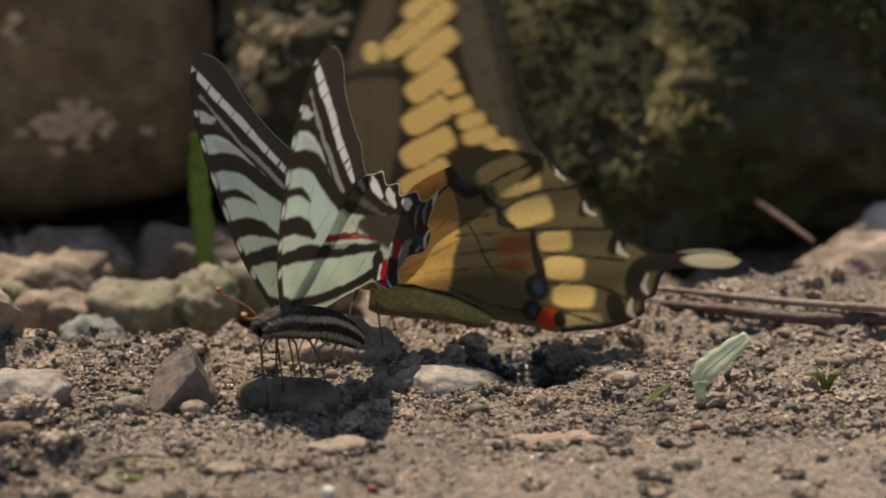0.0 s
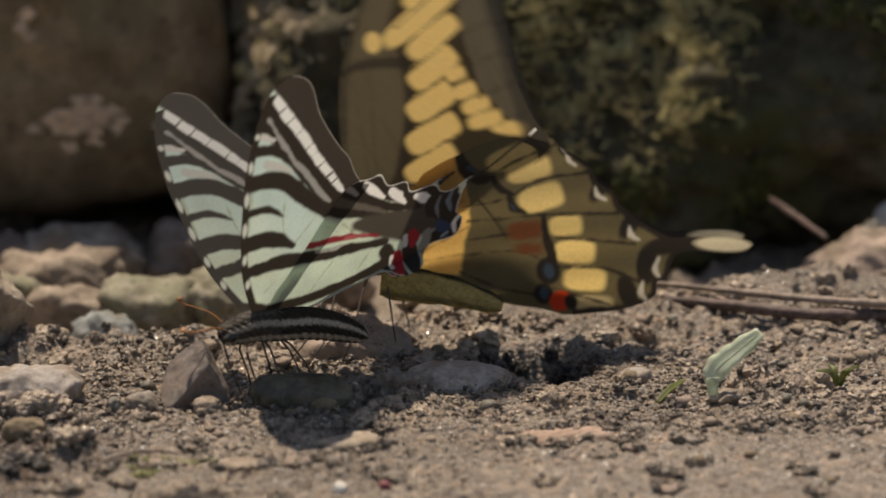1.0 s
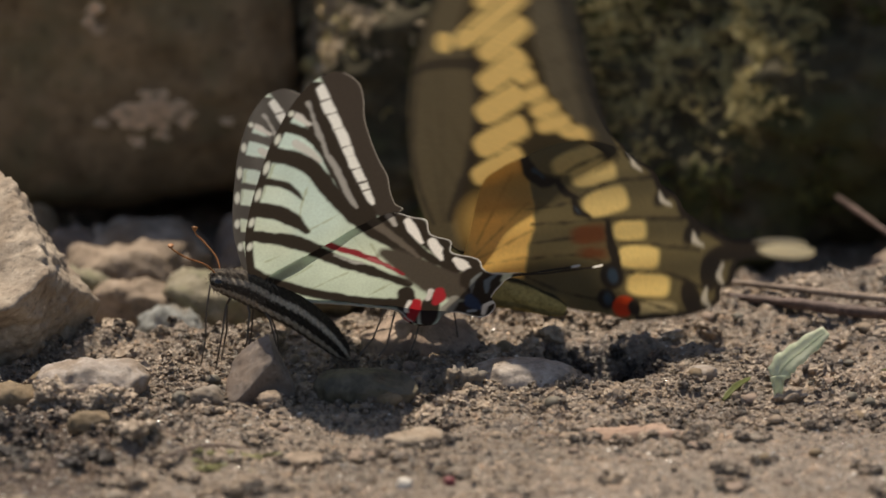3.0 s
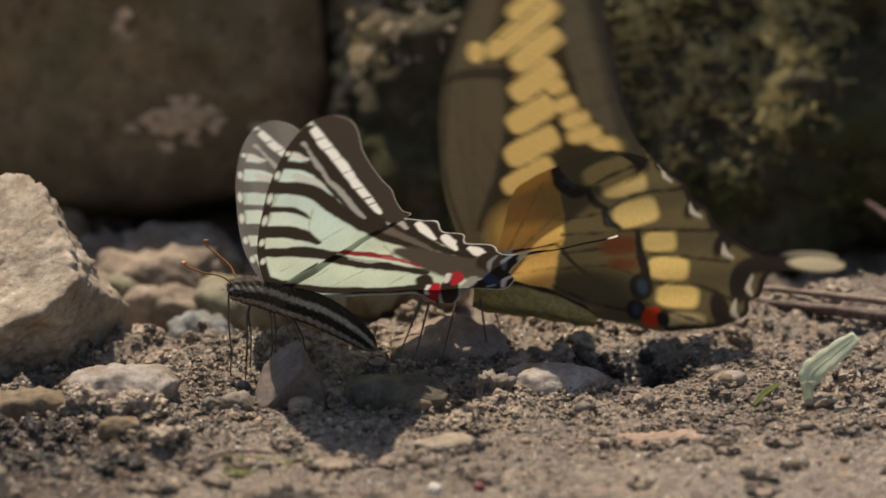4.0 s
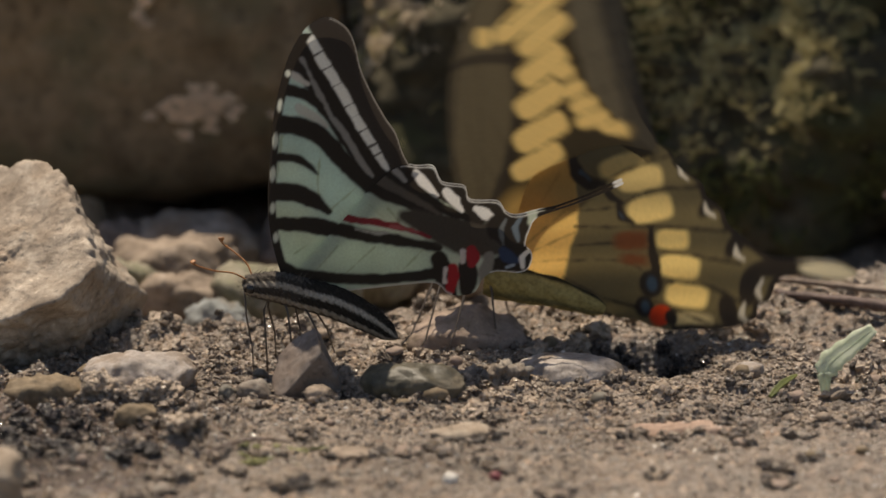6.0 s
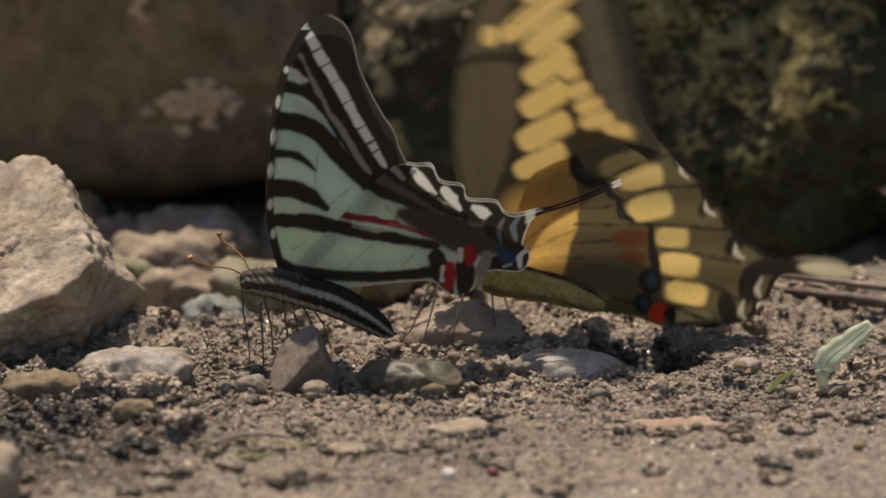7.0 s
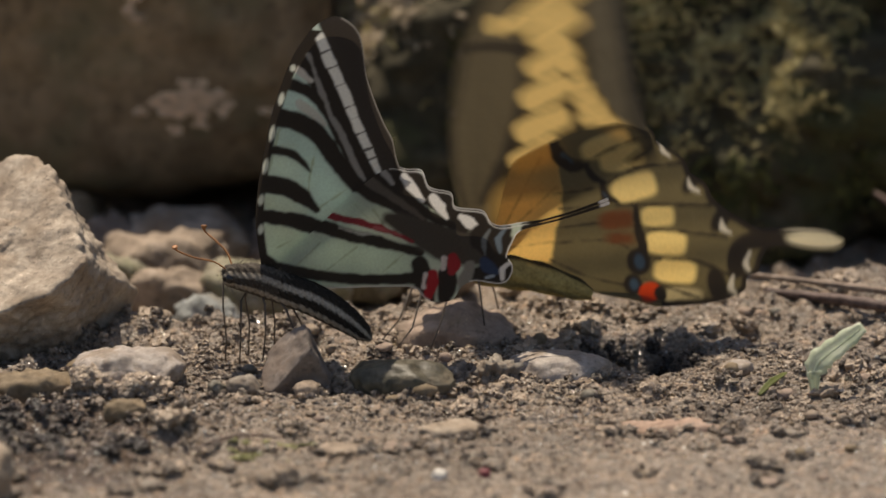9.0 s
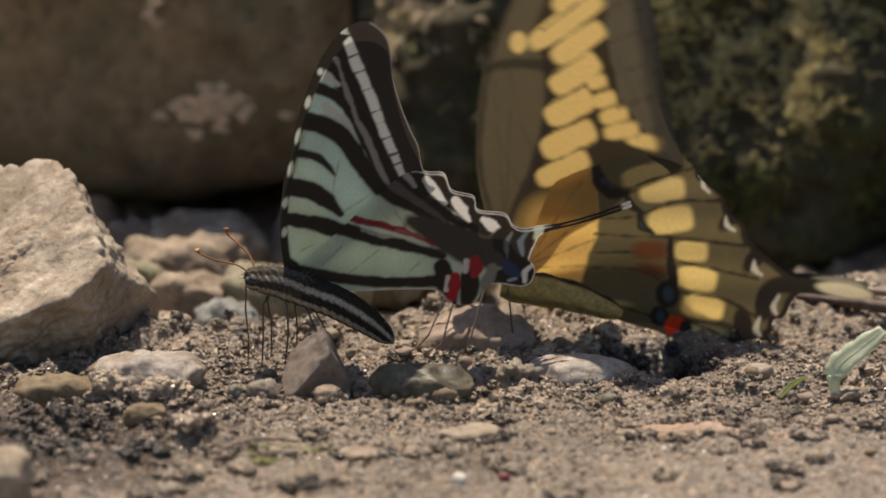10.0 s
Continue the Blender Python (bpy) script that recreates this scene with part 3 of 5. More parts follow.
stone("stone", -80, -76, 9, 10, 10, 26, M_STONE, "pale stone close to the lens", 10, 0.2)
stone("pebble", -3, -6, 5, 4, 3.6, 27, M_TAN, "small tan pebble among crumbs", 0, 0.35)
stone("pebble", 9, -4, 4, 4, 3, 28, M_GREY, "small grey pebble among crumbs", 0, 0.35)
stone("pebble", -73, -16, 6, 5, 5, 29, M_OCHRE, "rounded ochre pebble at the foot of the rock", 0, 0.25)
stone("stone", -79, -24, 14, 9, 7, 30, M_OCHRE, "tan clod-like stone before the rock", 0, 0.4, 3.0, 0.25)

# stones in the hollow behind
stone("stone", -66, 78, 27, 17, 12, 31, M_DUSTY, "broad dusty brown stone in the hollow", 0, 0.1, 3.2, 0.2)
stone("stone", -68, 59, 27, 15, 13, 32, M_TAN, "tan broad stone with a sunlit top", -5, 0.1, 3.2, 0.2)
stone("stone", -45.6, 79, 20, 14, 12.5, 33, M_RUSSET, "rounded pinkish stone in the hollow", 10, 0.1, 3.0, 0.2)
stone("stone", -51.4, 48, 18, 11, 12, 34, M_MOSSY_STONE, "stone with a green film of algae", 0, 0.1, 3.2, 0.2)
stone("stone", -58.5, 37, 11, 8, 8.4, 35, M_BLUE, "bluish grey stone in the hollow", 0, 0.1, 2.6, 0.2)
stone("stone", -41.0, 50, 12, 10, 11.5, 36, M_MOSSY_STONE, "small greenish stone in the hollow", 20, 0.1, 3.0, 0.2)
stone("stone", -33.5, 60, 13, 11, 12, 37, M_MOSSY_STONE, "greenish tan stone in the hollow", 0, 0.1, 3.0, 0.2)
stone("stone", -86, 88, 10, 10, 13, 38, M_OCHRE, "ochre stone under the boulder", 0, 0.08)
stone("stone", -79.5, 76, 12, 10, 11.5, 39, M_RUSSET, "small pinkish stone in the hollow", 0, 0.1, 2.8, 0.2)
stone("stone", -22, 66, 15, 11, 11, 44, M_TAN, "tan stone under the mossy boulder", 0, 0.1, 3.0, 0.2)
stone("stone", -66, 47, 14, 9, 9.5, 45, M_TAN, "small brown stone between larger ones", 0, 0.1, 3.0, 0.2)
stone("stone", -76, 50, 13, 9, 10.5, 46, M_MOSSY_STONE, "greenish stone beside the rock", 0, 0.1, 3.0, 0.2)
stone("stone", 73, 58, 38, 22, 14.0, 40, M_PINK, "pale pinkish stone catching the sun", -12, 0.12, 2.8, 0.18, 5, cuts=((-0.60, -0.2, 0.75, 0.40), (0.0, -0.7, 0.6, 0.62)))
stone("pebble", 79, 88, 11, 9, 15, 41, M_WHITE, "white rounded pebble by the boulder", 0, 0.05, 2.0, facets=2)
stone("pebble", 72.0, 74, 5, 4.5, 15, 42, M_GREY, "small grey pebble behind a pale stone", 0, 0.05)
stone("pebble", 50, 47, 4, 3.5, 3.4, 43, M_TAN, "small tan pebble beside twigs", 0, 0.1)

# small loose pebbles strewn about
rng = np.random.default_rng(5)
for k in range(120):
    x, y = rng.uniform(-80, 78), rng.choice([rng.uniform(-60, -10), rng.uniform(-20, 30)])
    s = rng.uniform(0.9, 2.6) * (1.2 if y > -30 else 0.8)
    material = (M_TAN, M_STONE, M_GREY, M_PINK, M_OCHRE)[int(rng.integers(5))]
    stone("grit_pebble", x, y, s * rng.uniform(0.9, 1.5), s, s * rng.uniform(0.5, 0.9), 60 + k, material,
          "tiny loose pebble on the soil", rng.uniform(0, 180), 0.2, 2.3, 0.12, 2, group="loose grit pebbles", category="pebble")


for k in range(56):
    x, y = rng.uniform(-82, 78), rng.uniform(-72, -24)
    w = rng.uniform(1.6, 4.4)
    material = (M_TAN, M_STONE, M_DUSTY, M_PINK, M_RUSSET)[int(rng.integers(5))]
    stone("stone_chip", x, y, w, w * rng.uniform(0.5, 0.8), w * rng.uniform(0.2, 0.4), 300 + k, material,
          "small flat chip of stone pressed into soil", rng.uniform(0, 180), 0.35, 2.8, 0.2, 3, group="flat stone chips", category="stone")


def strew(name, count, size, seed, box, density, material, label, flat=0.8, base=2):
    rng = np.random.default_rng(seed)
    p = np.stack([rng.uniform(box[0], box[1], count * 3), rng.uniform(box[2], box[3], count * 3), np.zeros(count * 3)], axis=1) * np.array([MM, MM, 1])
    keep = rng.uniform(0, 1, len(p)) < density(p)
    p = p[keep][:count]
    s = size * MM * rng.uniform(0.3, 1.0, len(p)) ** 2
    p[:, 2] = lie(p[:, 0], p[:, 1]) + clods(p) + s * 0.1
    return tagged(part(name, crumbs(p, s, seed + 1, flat, base=base), material), label, "soil", kind="stuff")


def banked(seed):
    """Crumbs lying close round every stone."""
    rng = np.random.default_rng(seed)
    spots = []
    for x, y, w, d, h in BANKS:
        if y > 35 or w < 2.5:
            continue
        for k in range(int(10 + w * 5)):
            a, r = rng.uniform(0, 2 * math.pi), rng.uniform(0.40, 0.62)
            spots.append((x + math.cos(a) * w * r, y + math.sin(a) * d * r, 0))
    p = np.array(spots) * MM
    s = 0.95 * MM * rng.uniform(0.3, 1.0, len(p)) ** 1.8
    p[:, 2] = lie(p[:, 0], p[:, 1]) + clods(p) + s * 0.5
    return tagged(part("soil_crumbs", crumbs(p, s, seed + 1, 0.8), M_CRUMB), "loose crumbs of soil banked against stones", "soil", kind="stuff")


banked(51)
BRINK = lambda p: np.clip((0.022 + 0.012 / (1 + np.exp(-(p[:, 0] + 0.033) / 0.004)) + 0.016 / (1 + np.exp(-(p[:, 0] - 0.034) / 0.006)) - p[:, 1]) / 0.004, 0, 1)
strew("soil_crumbs", 5200, 0.80, 41, (-95, 90, -36, 46), lambda p: BRINK(p) * np.clip(fbm(p, 0.014, 3, 0.5, 6) * 2.2 + 0.5, 0.06, 1), M_CRUMB, "loose brown soil crumbs")


def clod_field(count, size, seed, box, density):
    """Broken clods, each lying loose on the soil."""
    rng = np.random.default_rng(seed)
    shapes = [crumbs(np.zeros((1, 3)), [MM], seed + 1 + k, 0.75, base=3) for k in range(16)]
    for me in shapes:
        me.materials.append(M_CRUMB)
    p = np.stack([rng.uniform(box[0], box[1], count * 3), rng.uniform(box[2], box[3], count * 3), np.zeros(count * 3)], axis=1) * np.array([MM, MM, 1])
    p = p[rng.uniform(0, 1, len(p)) < density(p)]
    p = p[:count]
    s = size * MM * rng.uniform(0.35, 1.0, len(p)) ** 1.6
    p[:, 2] = lie(p[:, 0], p[:, 1]) + clods(p) + s * 0.1
    for k in range(len(p)):
        ob = part("soil_clod", shapes[k % 16], None)
        ob.matrix_world = pose(*p[k], 0, 0, rng.uniform(0, 360)) @ Matrix.Scale(s[k] / MM, 4)
        tagged(ob, "broken clod of dark soil lying loose on the ground", "clod", "loose soil clods")


clod_field(290, 2.2, 43, (-95, 85, -30, 46), lambda p: BRINK(p) * np.clip(fbm(p, 0.012, 3, 0.5, 7) * 2 + 0.2 + 4 * p[:, 0] + 6 * p[:, 1], 0.02, 1))
strew("fine_grit", 15000, 0.48, 45, (-95, 90, -75, 10), lambda p: np.clip(fbm(p, 0.01, 3, 0.5, 16) * 2 + 0.6, 0.15, 1) * np.clip((p[:, 1] + 0.078 - 0.45 * np.clip(p[:, 0] + 0.02, 0, 0.06)) / 0.03, 0.12, 1), M_CRUMB, "fine sandy grit on trodden soil", 0.6, 1)
strew("dark_clods", 200, 1.7, 48, (-95, -60, -60, -28), lambda p: np.clip(fbm(p, 0.009, 3, 0.5, 27) * 2.5 + 0.4, 0, 1), M_DARK_SOIL, "dark wet clods of soil glistening", 0.7, 3)
# very dark clods, thickest at the hollow's middle
strew("dark_clods", 330, 1.9, 49, (2, 24, -6, 15), lambda p: np.clip(1.3 - np.hypot((p[:, 0] - 0.0125) / 0.008, (p[:, 1] - 0.004) / 0.008), 0, 1), M_DARK_SOIL, "very dark clods heaped in a hollow", 0.8, 3)
# near-white colour on these grains stands in for sun glints on wet soil
strew("glint_grit", 3000, 0.40, 47, (-95, 90, -72, 34), lambda p: BRINK(p) * np.clip(fbm(p, 0.012, 3, 0.5, 36) * 2 + 0.5, 0.1, 1), M_GLINT, "tiny wet sand grains, near white to imitate glints", 0.7, 1)
strew("ground_moss", 1100, 0.6, 46, (-47.5, -34, -56, -47.5), lambda p: np.clip(fbm(p, 0.006, 3, 0.5, 11) * 2 + 0.3, 0, 1), M_FILM, "small patch of green moss on soil", 0.4)


# ------------------------------------------------------------ plants and twigs
def blade(name, line, widths, material, label, category, fold=0.25, parent=None, wave=0.12):
    """A leaf along a line of points (mm), with a width (mm) at each, folded along its midrib."""
    pts = curve_through([list(p) for p in line], 6) * MM
    ws = np.interp(np.linspace(0, 1, len(pts)), np.linspace(0, 1, len(widths)), widths) * MM * 0.5
    verts, faces = [], []
    cols = (-1, -0.5, 0, 0.5, 1)
    for i, p in enumerate(pts):
        d = Vector(pts[min(i + 1, len(pts) - 1)] - pts[max(i - 1, 0)]).normalized()
        side = d.cross(Vector((0.1, -0.75, 0.65))).normalized()
        up = side.cross(d)
        for c in cols:
            wob = 1 + wave * math.sin(i * 1.7 + c * 3)
            verts.append(Vector(p) + side * (c * ws[i] * wob) + up * (abs(c) * ws[i] * fold))
    n = len(cols)
    for i in range(len(pts) - 1):
        for k in range(n - 1):
            faces.append((i * n + k, i * n + k + 1, (i + 1) * n + k + 1, (i + 1) * n + k))
    me = mesh_from(name, [v[:] for v in verts], faces)
    ob = part(name, me, material, parent)
    sol = ob.modifiers.new("thickness", "SOLIDIFY")
    sol.thickness = 0.00015
    return tagged(ob, label, category) if parent is None else ob


leaf = tagged(new("leaf"), "pale green withered leaf propped on its stalk", "leaf")
blade("leaf_blade", [(39.3, -17.6, 3.0), (40.4, -17.0, 5.0), (43.4, -16.0, 7.3), (46.9, -15.0, 9.9)], [2.3, 3.5, 3.8, 3.5, 3.2, 2.8, 1.5], M_LEAF, "", "", 0.16, leaf, 0.10)
blade("stalk", [(39.7, -17.9, -2.2), (39.5, -17.8, 0.8), (39.3, -17.6, 3.4)], [0.9, 1.3, 2.4], M_LEAF, "", "", 0.5, leaf, 0.03)
blade("midrib", [(39.4, -17.7, 3.2), (40.4, -17.1, 5.01), (43.4, -16.1, 7.31), (46.4, -15.2, 9.6)], [0.34, 0.22, 0.1], M_LEAF, "", "", 0.1, leaf, 0.0)
blade("grass_blade", [(-41.5, 72, -7), (-41.6, 70, 6), (-42.2, 68, 15), (-41.6, 66, 24)], [3.0, 3.8, 3.6, 3.0], M_GRASS, "broad green grass blade growing behind the soil ridge", "grass")


def sprout(x, y, tall, count, seed):
    rng = np.random.default_rng(seed)
    z = level(x * MM, y * MM) / MM
    thing = new("sprout")
    thing.matrix_world = pose(x * MM, y * MM, z * MM)
    for k in range(count):
        a = rng.uniform(0, 2 * math.pi)
        r = tall * rng.uniform(0.4, 0.9)
        line = [(0, 0, -0.3), (r * 0.4 * math.cos(a), r * 0.4 * math.sin(a), tall * 0.6), (r * math.cos(a), r * math.sin(a), tall * rng.uniform(0.6, 1.0))]
        blade("leaf", line, [0.4, 0.8, 0.15], M_SPROUT, "", "", 0.2, thing)
    return tagged(thing, "tiny green sprout in the soil", "plant")


sprout(59.7, -9, 4.2, 5, 1)
blade("grass_blade", [(31.0, -20.0, 0.2), (33.0, -16.4, 1.3), (35.6, -11.8, 1.5)], [0.5, 1.0, 0.9, 0.25], M_SPROUT, "short yellowish green grass blade lying on soil", "grass", 0.2)
stone("berry_scrap", -10.1, -60, 1.7, 1.5, 1.4, 91, M_RED, "tiny dark red scrap on the soil", category="scrap")


def twig(name, line, radii, material, label, knots=True):
    pts = curve_through([list(p) for p in line], 8) * MM
    rr = np.interp(np.linspace(0, 1, len(pts)), np.linspace(0, 1, len(radii)), radii) * MM
    if knots:
        rr = rr * (1 + 0.12 * np.sin(np.arange(len(pts)) * 1.9))
    return tagged(part(name, tube(pts, rr, 8), material), label, "twig")


twig("twig", [(32, 37.5, 4.2), (45, 30.5, 4.6), (57, 24, 5.0), (74, 18.5, 5.2)], [0.4, 0.6, 0.6, 0.7], M_STICK, "thin pinkish brown twig lying on soil")
twig("twig", [(34, 33.0, 2.6), (46, 26.8, 3.0), (58, 21.5, 3.0), (76, 20.5, 3.2)], [0.6, 0.95, 1.0, 1.2], M_TWIG, "dark reddish brown twig lying on soil")
twig("stick", [(55.6, 84, 7.4), (58.6, 74, 7.2), (63.5, 60, 6.2)], [0.5, 0.65, 0.5], M_TWIG, "short dry stick leaning against the boulder")
twig("rootlet", [(-52.5, -55, 0.6), (-48, -51, 1.2), (-43.5, -49.5, 1.2), (-40, -49, 0.6)], [0.15, 0.22, 0.2, 0.1], M_TWIG, "hair-thin dark rootlet on the soil")


# ------------------------------------------------------------ butterflies
def wing(name, outline, paint, material, camber, step=0.22, long=1.0):
    """One wing in its own plane (x back, z up, mm), painted by paint(points)."""
    poly = curve_through(outline, 8, True)
    lo, hi = poly.min(axis=0) - step, poly.max(axis=0) + step
    xs, zs = np.arange(lo[0], hi[0], step), np.arange(lo[1], hi[1], step)
    gx, gz = np.meshgrid(xs, zs)
    q = np.stack([gx.ravel(), gz.ravel()], axis=1)
    ins = inside(q, poly)
    w, h = len(xs), len(zs)
    i = np.arange(w * h).reshape(h, w)
    f = np.stack([i[:-1, :-1], i[:-1, 1:], i[1:, 1:], i[1:, :-1]], axis=-1).reshape(-1, 4)
    f = f[ins[f].any(axis=1)]
    used = np.unique(f)
    out = used[~ins[used]]
    ring = np.concatenate([poly, poly[:1]])
    for k in out:                              # pull the rim onto the outline
        a, d = ring[:-1], ring[1:] - ring[:-1]
        t = np.clip(((q[k] - a) * d).sum(axis=1) / np.maximum((d * d).sum(axis=1), 1e-12), 0, 1)
        c = a + t[:, None] * d
        q[k] = c[np.argmin(((c - q[k]) ** 2).sum(axis=1))]
    again = np.full(w * h, -1)
    again[used] = np.arange(len(used))
    q = q[used]
    edge, _ = away(q, ring)
    y = camber(q)
    me = mesh_from(name, np.stack([q[:, 0] * long, y, q[:, 1]], axis=1) * MM, again[f])
    rgb = np.clip(paint(q, edge), 0, 1)
    layer = me.color_attributes.new("pattern", "FLOAT_COLOR", "POINT")
    layer.data.foreach_set("color", np.concatenate([rgb, np.ones((len(q), 1))], axis=1).astype(np.float32).ravel())
    me.materials.append(material)
    return me


class Paint:
    """Colours laid over one another on points of a wing."""

    def __init__(self, q, colour):
        self.q, self.c = q, np.tile(np.array(colour, dtype=float), (len(q), 1))
        p3 = np.concatenate([q * MM, np.zeros((len(q), 1))], axis=1)
        self.jit = 0.28 * fbm(p3, 0.0014, 2, 0.5, 3)
        self.c *= (1 + 0.10 * fbm(p3, 0.004, 3, 0.5, 4))[:, None]

    def mix(self, mask, colour, strength=1.0):
        m = np.clip(mask, 0, 1)[:, None] * strength
        self.c = self.c * (1 - m) + np.array(colour) * m

    def bar(self, line, widths, colour, soft=0.40, strength=1.0):
        r, s = away(self.q, curve_through(line, 5))
        w = np.interp(s, np.linspace(0, 1, len(widths)), widths) * 0.5
        self.mix((w - r + self.jit) / soft + 0.5, colour, strength)

    def slab(self, a, b, z, h, turn, colour, soft=0.4):
        """A bar from x = a to b, h high, round at its inner end and blunt at the outer one."""
        t, c = radians(turn), np.array([(a + b) / 2, z])
        d = self.q - c
        u = (d[:, 0] * math.cos(t) + d[:, 1] * math.sin(t)) / ((b - a) / 2)
        v = (-d[:, 0] * math.sin(t) + d[:, 1] * math.cos(t)) / (h / 2)
        k = np.where(u < 0, 2.4, 5.0)
        r = (np.abs(u) ** k + np.abs(v) ** 3.4) ** (1 / k)
        self.mix((1 - r) * (h / 2 + 0.5 * self.jit) / soft + 0.4, colour)

    def spot(self, x, z, rx, rz, turn, colour, soft=0.25, strength=1.0):
        a = radians(turn)
        d = self.q - np.array([x, z])
        u = (d[:, 0] * math.cos(a) + d[:, 1] * math.sin(a)) / rx
        v = (-d[:, 0] * math.sin(a) + d[:, 1] * math.cos(a)) / rz
        self.mix((1 - np.hypot(u, v)) * min(rx, rz) / soft + 0.5, colour, strength)


BLACK, DUSK, PALE, AQUA = (0.031, 0.0245, 0.019), (0.047, 0.038, 0.031), (0.52, 0.60, 0.485), (0.49, 0.615, 0.565)
CREAM, STEEL, SLATE = (0.80, 0.78, 0.74), (0.055, 0.092, 0.135), (0.30, 0.29, 0.27)


def paint_striped(q, edge, hind):
    p = Paint(q, PALE)
    p.mix((q[:, 1] - 12) / 8, AQUA, 0.85)
    p.mix((8 - np.hypot(q[:, 0] - 7, q[:, 1] - 15)) / 5, AQUA, 0.7)
    p3 = np.concatenate([q * MM, np.zeros((len(q), 1))], axis=1)
    p.c = p.c * (1 + 0.22 * fbm(p3, 0.006, 3, 0.55, 41))[:, None]
    p.mix(fbm(p3, 0.008, 2, 0.5, 43) * 2, (0.64, 0.66, 0.50), 0.30)
    # veins, and folds that run across the cells
    p.bar([(6.6, 21.5), (5.9, 14.8), (7.9, 11.8)], [0.26, 0.20], (0.34, 0.38, 0.25), 0.18, 0.7)
    p.bar([(8, 12.3), (11.9, 15.4)], [0.26, 0.20], (0.34, 0.38, 0.25), 0.18, 0.7)
    p.bar([(13.7, 12), (16.4, 8.9)], [0.26, 0.20], (0.34, 0.38, 0.25), 0.18, 0.7)
    p.bar([(16.6, 11), (18.1, 8.7)], [0.26, 0.20], (0.34, 0.38, 0.25), 0.18, 0.7)
    p.bar([(0.7, 24.1), (-0.5, 16.1)], [0.26, 0.20], (0.34, 0.38, 0.25), 0.18, 0.7)
    p.bar([(1.8, 5.3), (3.7, 6.5)], [0.26, 0.20], (0.34, 0.38, 0.25), 0.18, 0.7)
    p.bar([(9.2, 1.2), (14.1, 5.1)], [0.26, 0.20], (0.34, 0.38, 0.25), 0.18, 0.7)
    p.bar([(4.9, 2.2), (8.5, 5.8)], [0.26, 0.20], (0.34, 0.38, 0.25), 0.18, 0.7)
    p.bar([(18, 1), (21, 3.8)], [0.26, 0.20], (0.34, 0.38, 0.25), 0.18, 0.7)
    # the outer part of the forewing: brown border, white band of short dashes, grey line
    p.bar([(8.3, 41.4), (10.5, 36.9), (12.3, 31.7), (14.5, 26.9), (16.5, 22.2), (18.8, 17.9), (20.4, 16.1)], [5.46, 5.81, 5.46, 5.1, 4.75, 4.4, 3.52], DUSK, 0.4)
    p.bar([(4.1, 38), (6, 33.9), (8.4, 29), (10.9, 24.1), (13.4, 19.7), (15.6, 16.7), (17.1, 14.7)], [2.99, 4.05, 3.87, 3.7, 3.34, 2.99, 2.11], BLACK)
    p.bar([(5.9, 39.2), (7.6, 35.6), (9.3, 32.4), (10.9, 29.3), (12.4, 26.1), (14.4, 22.6), (15.8, 19.8), (16.7, 18.2)], [1.5, 1.67, 1.67, 1.58, 1.5, 1.32, 1.14, 0.79], (0.74, 0.74, 0.70), 0.3)
    for x, z in [(7, 36.9), (8.2, 34.5), (9.6, 31.8), (11.3, 28.5), (12.1, 26.7), (13.4, 24.5), (14.6, 22), (15.4, 20.6)]:
        p.bar([(x - 1.0, z - 0.55), (x + 1.0, z + 0.45)], [0.2, 0.2], DUSK, 0.15, 0.85)
    # bars from the front edge
    p.bar([(3, 35.8), (4.6, 33.6), (6.5, 31.1), (8.2, 27.7)], [2.99, 2.29, 1.94, 0.88], BLACK)
    p.bar([(2.4, 33.9), (3.7, 33.1), (5.1, 32.1)], [1.06, 1.23, 0.7], (0.56, 0.54, 0.50), 0.3)
    p.bar([(0.5, 31.7), (3.4, 31), (5.8, 29.6), (8.1, 26.9)], [2.29, 1.76, 1.76, 1.41], BLACK)
    p.bar([(0.1, 29.1), (2.4, 28.9), (3.5, 28.5)], [2.11, 2.2, 1.76], AQUA, 0.3)
    p.bar([(3.6, 28.4), (5.7, 27), (7.6, 25.4)], [1.5, 1.41, 0.79], (0.50, 0.50, 0.46), 0.3)
    p.bar([(-0.4, 25.9), (2.7, 25.7), (6, 24.3), (8.7, 21.4), (11.4, 18), (15.3, 14.2), (19.4, 11.9), (23.9, 9.1)], [2.64, 2.99, 2.82, 2.99, 2.64, 2.29, 2.11, 1.58], BLACK)
    p.bar([(-0.8, 20.7), (2.5, 20.5), (4.7, 19.1), (5.9, 17.8)], [1.32, 1.32, 0.97, 0.18], BLACK)
    p.bar([(-1.8, 15.2), (1.8, 15.1), (4.7, 13.9), (7.2, 11.8)], [2.99, 2.99, 2.82, 1.23], BLACK)
    p.bar([(-2.6, 10.2), (1.6, 10), (6.3, 9.4), (10.9, 7.7), (16, 6.2), (23.5, 4.1)], [2.11, 2.2, 2.64, 2.11, 1.94, 1.32], BLACK)
    p.bar([(-2.8, 6.2), (-1, 3.6), (3.1, 1.6), (11.7, 0.1), (18.7, -0.2), (23.3, -0.1)], [1.94, 2.11, 2.11, 1.76, 1.76, 2.11], BLACK)
    p.bar([(4.4, 36.1), (6, 32.3), (7.5, 29.1), (8.6, 26.5)], [0.55, 0.8, 0.85, 0.75], SLATE, 0.3)
    p.bar([(8.8, 26.3), (10.1, 24.5), (11.4, 22), (12.8, 19.4), (14.4, 17.2)], [0.88, 1.06, 0.97, 0.97, 0.62], SLATE, 0.3)
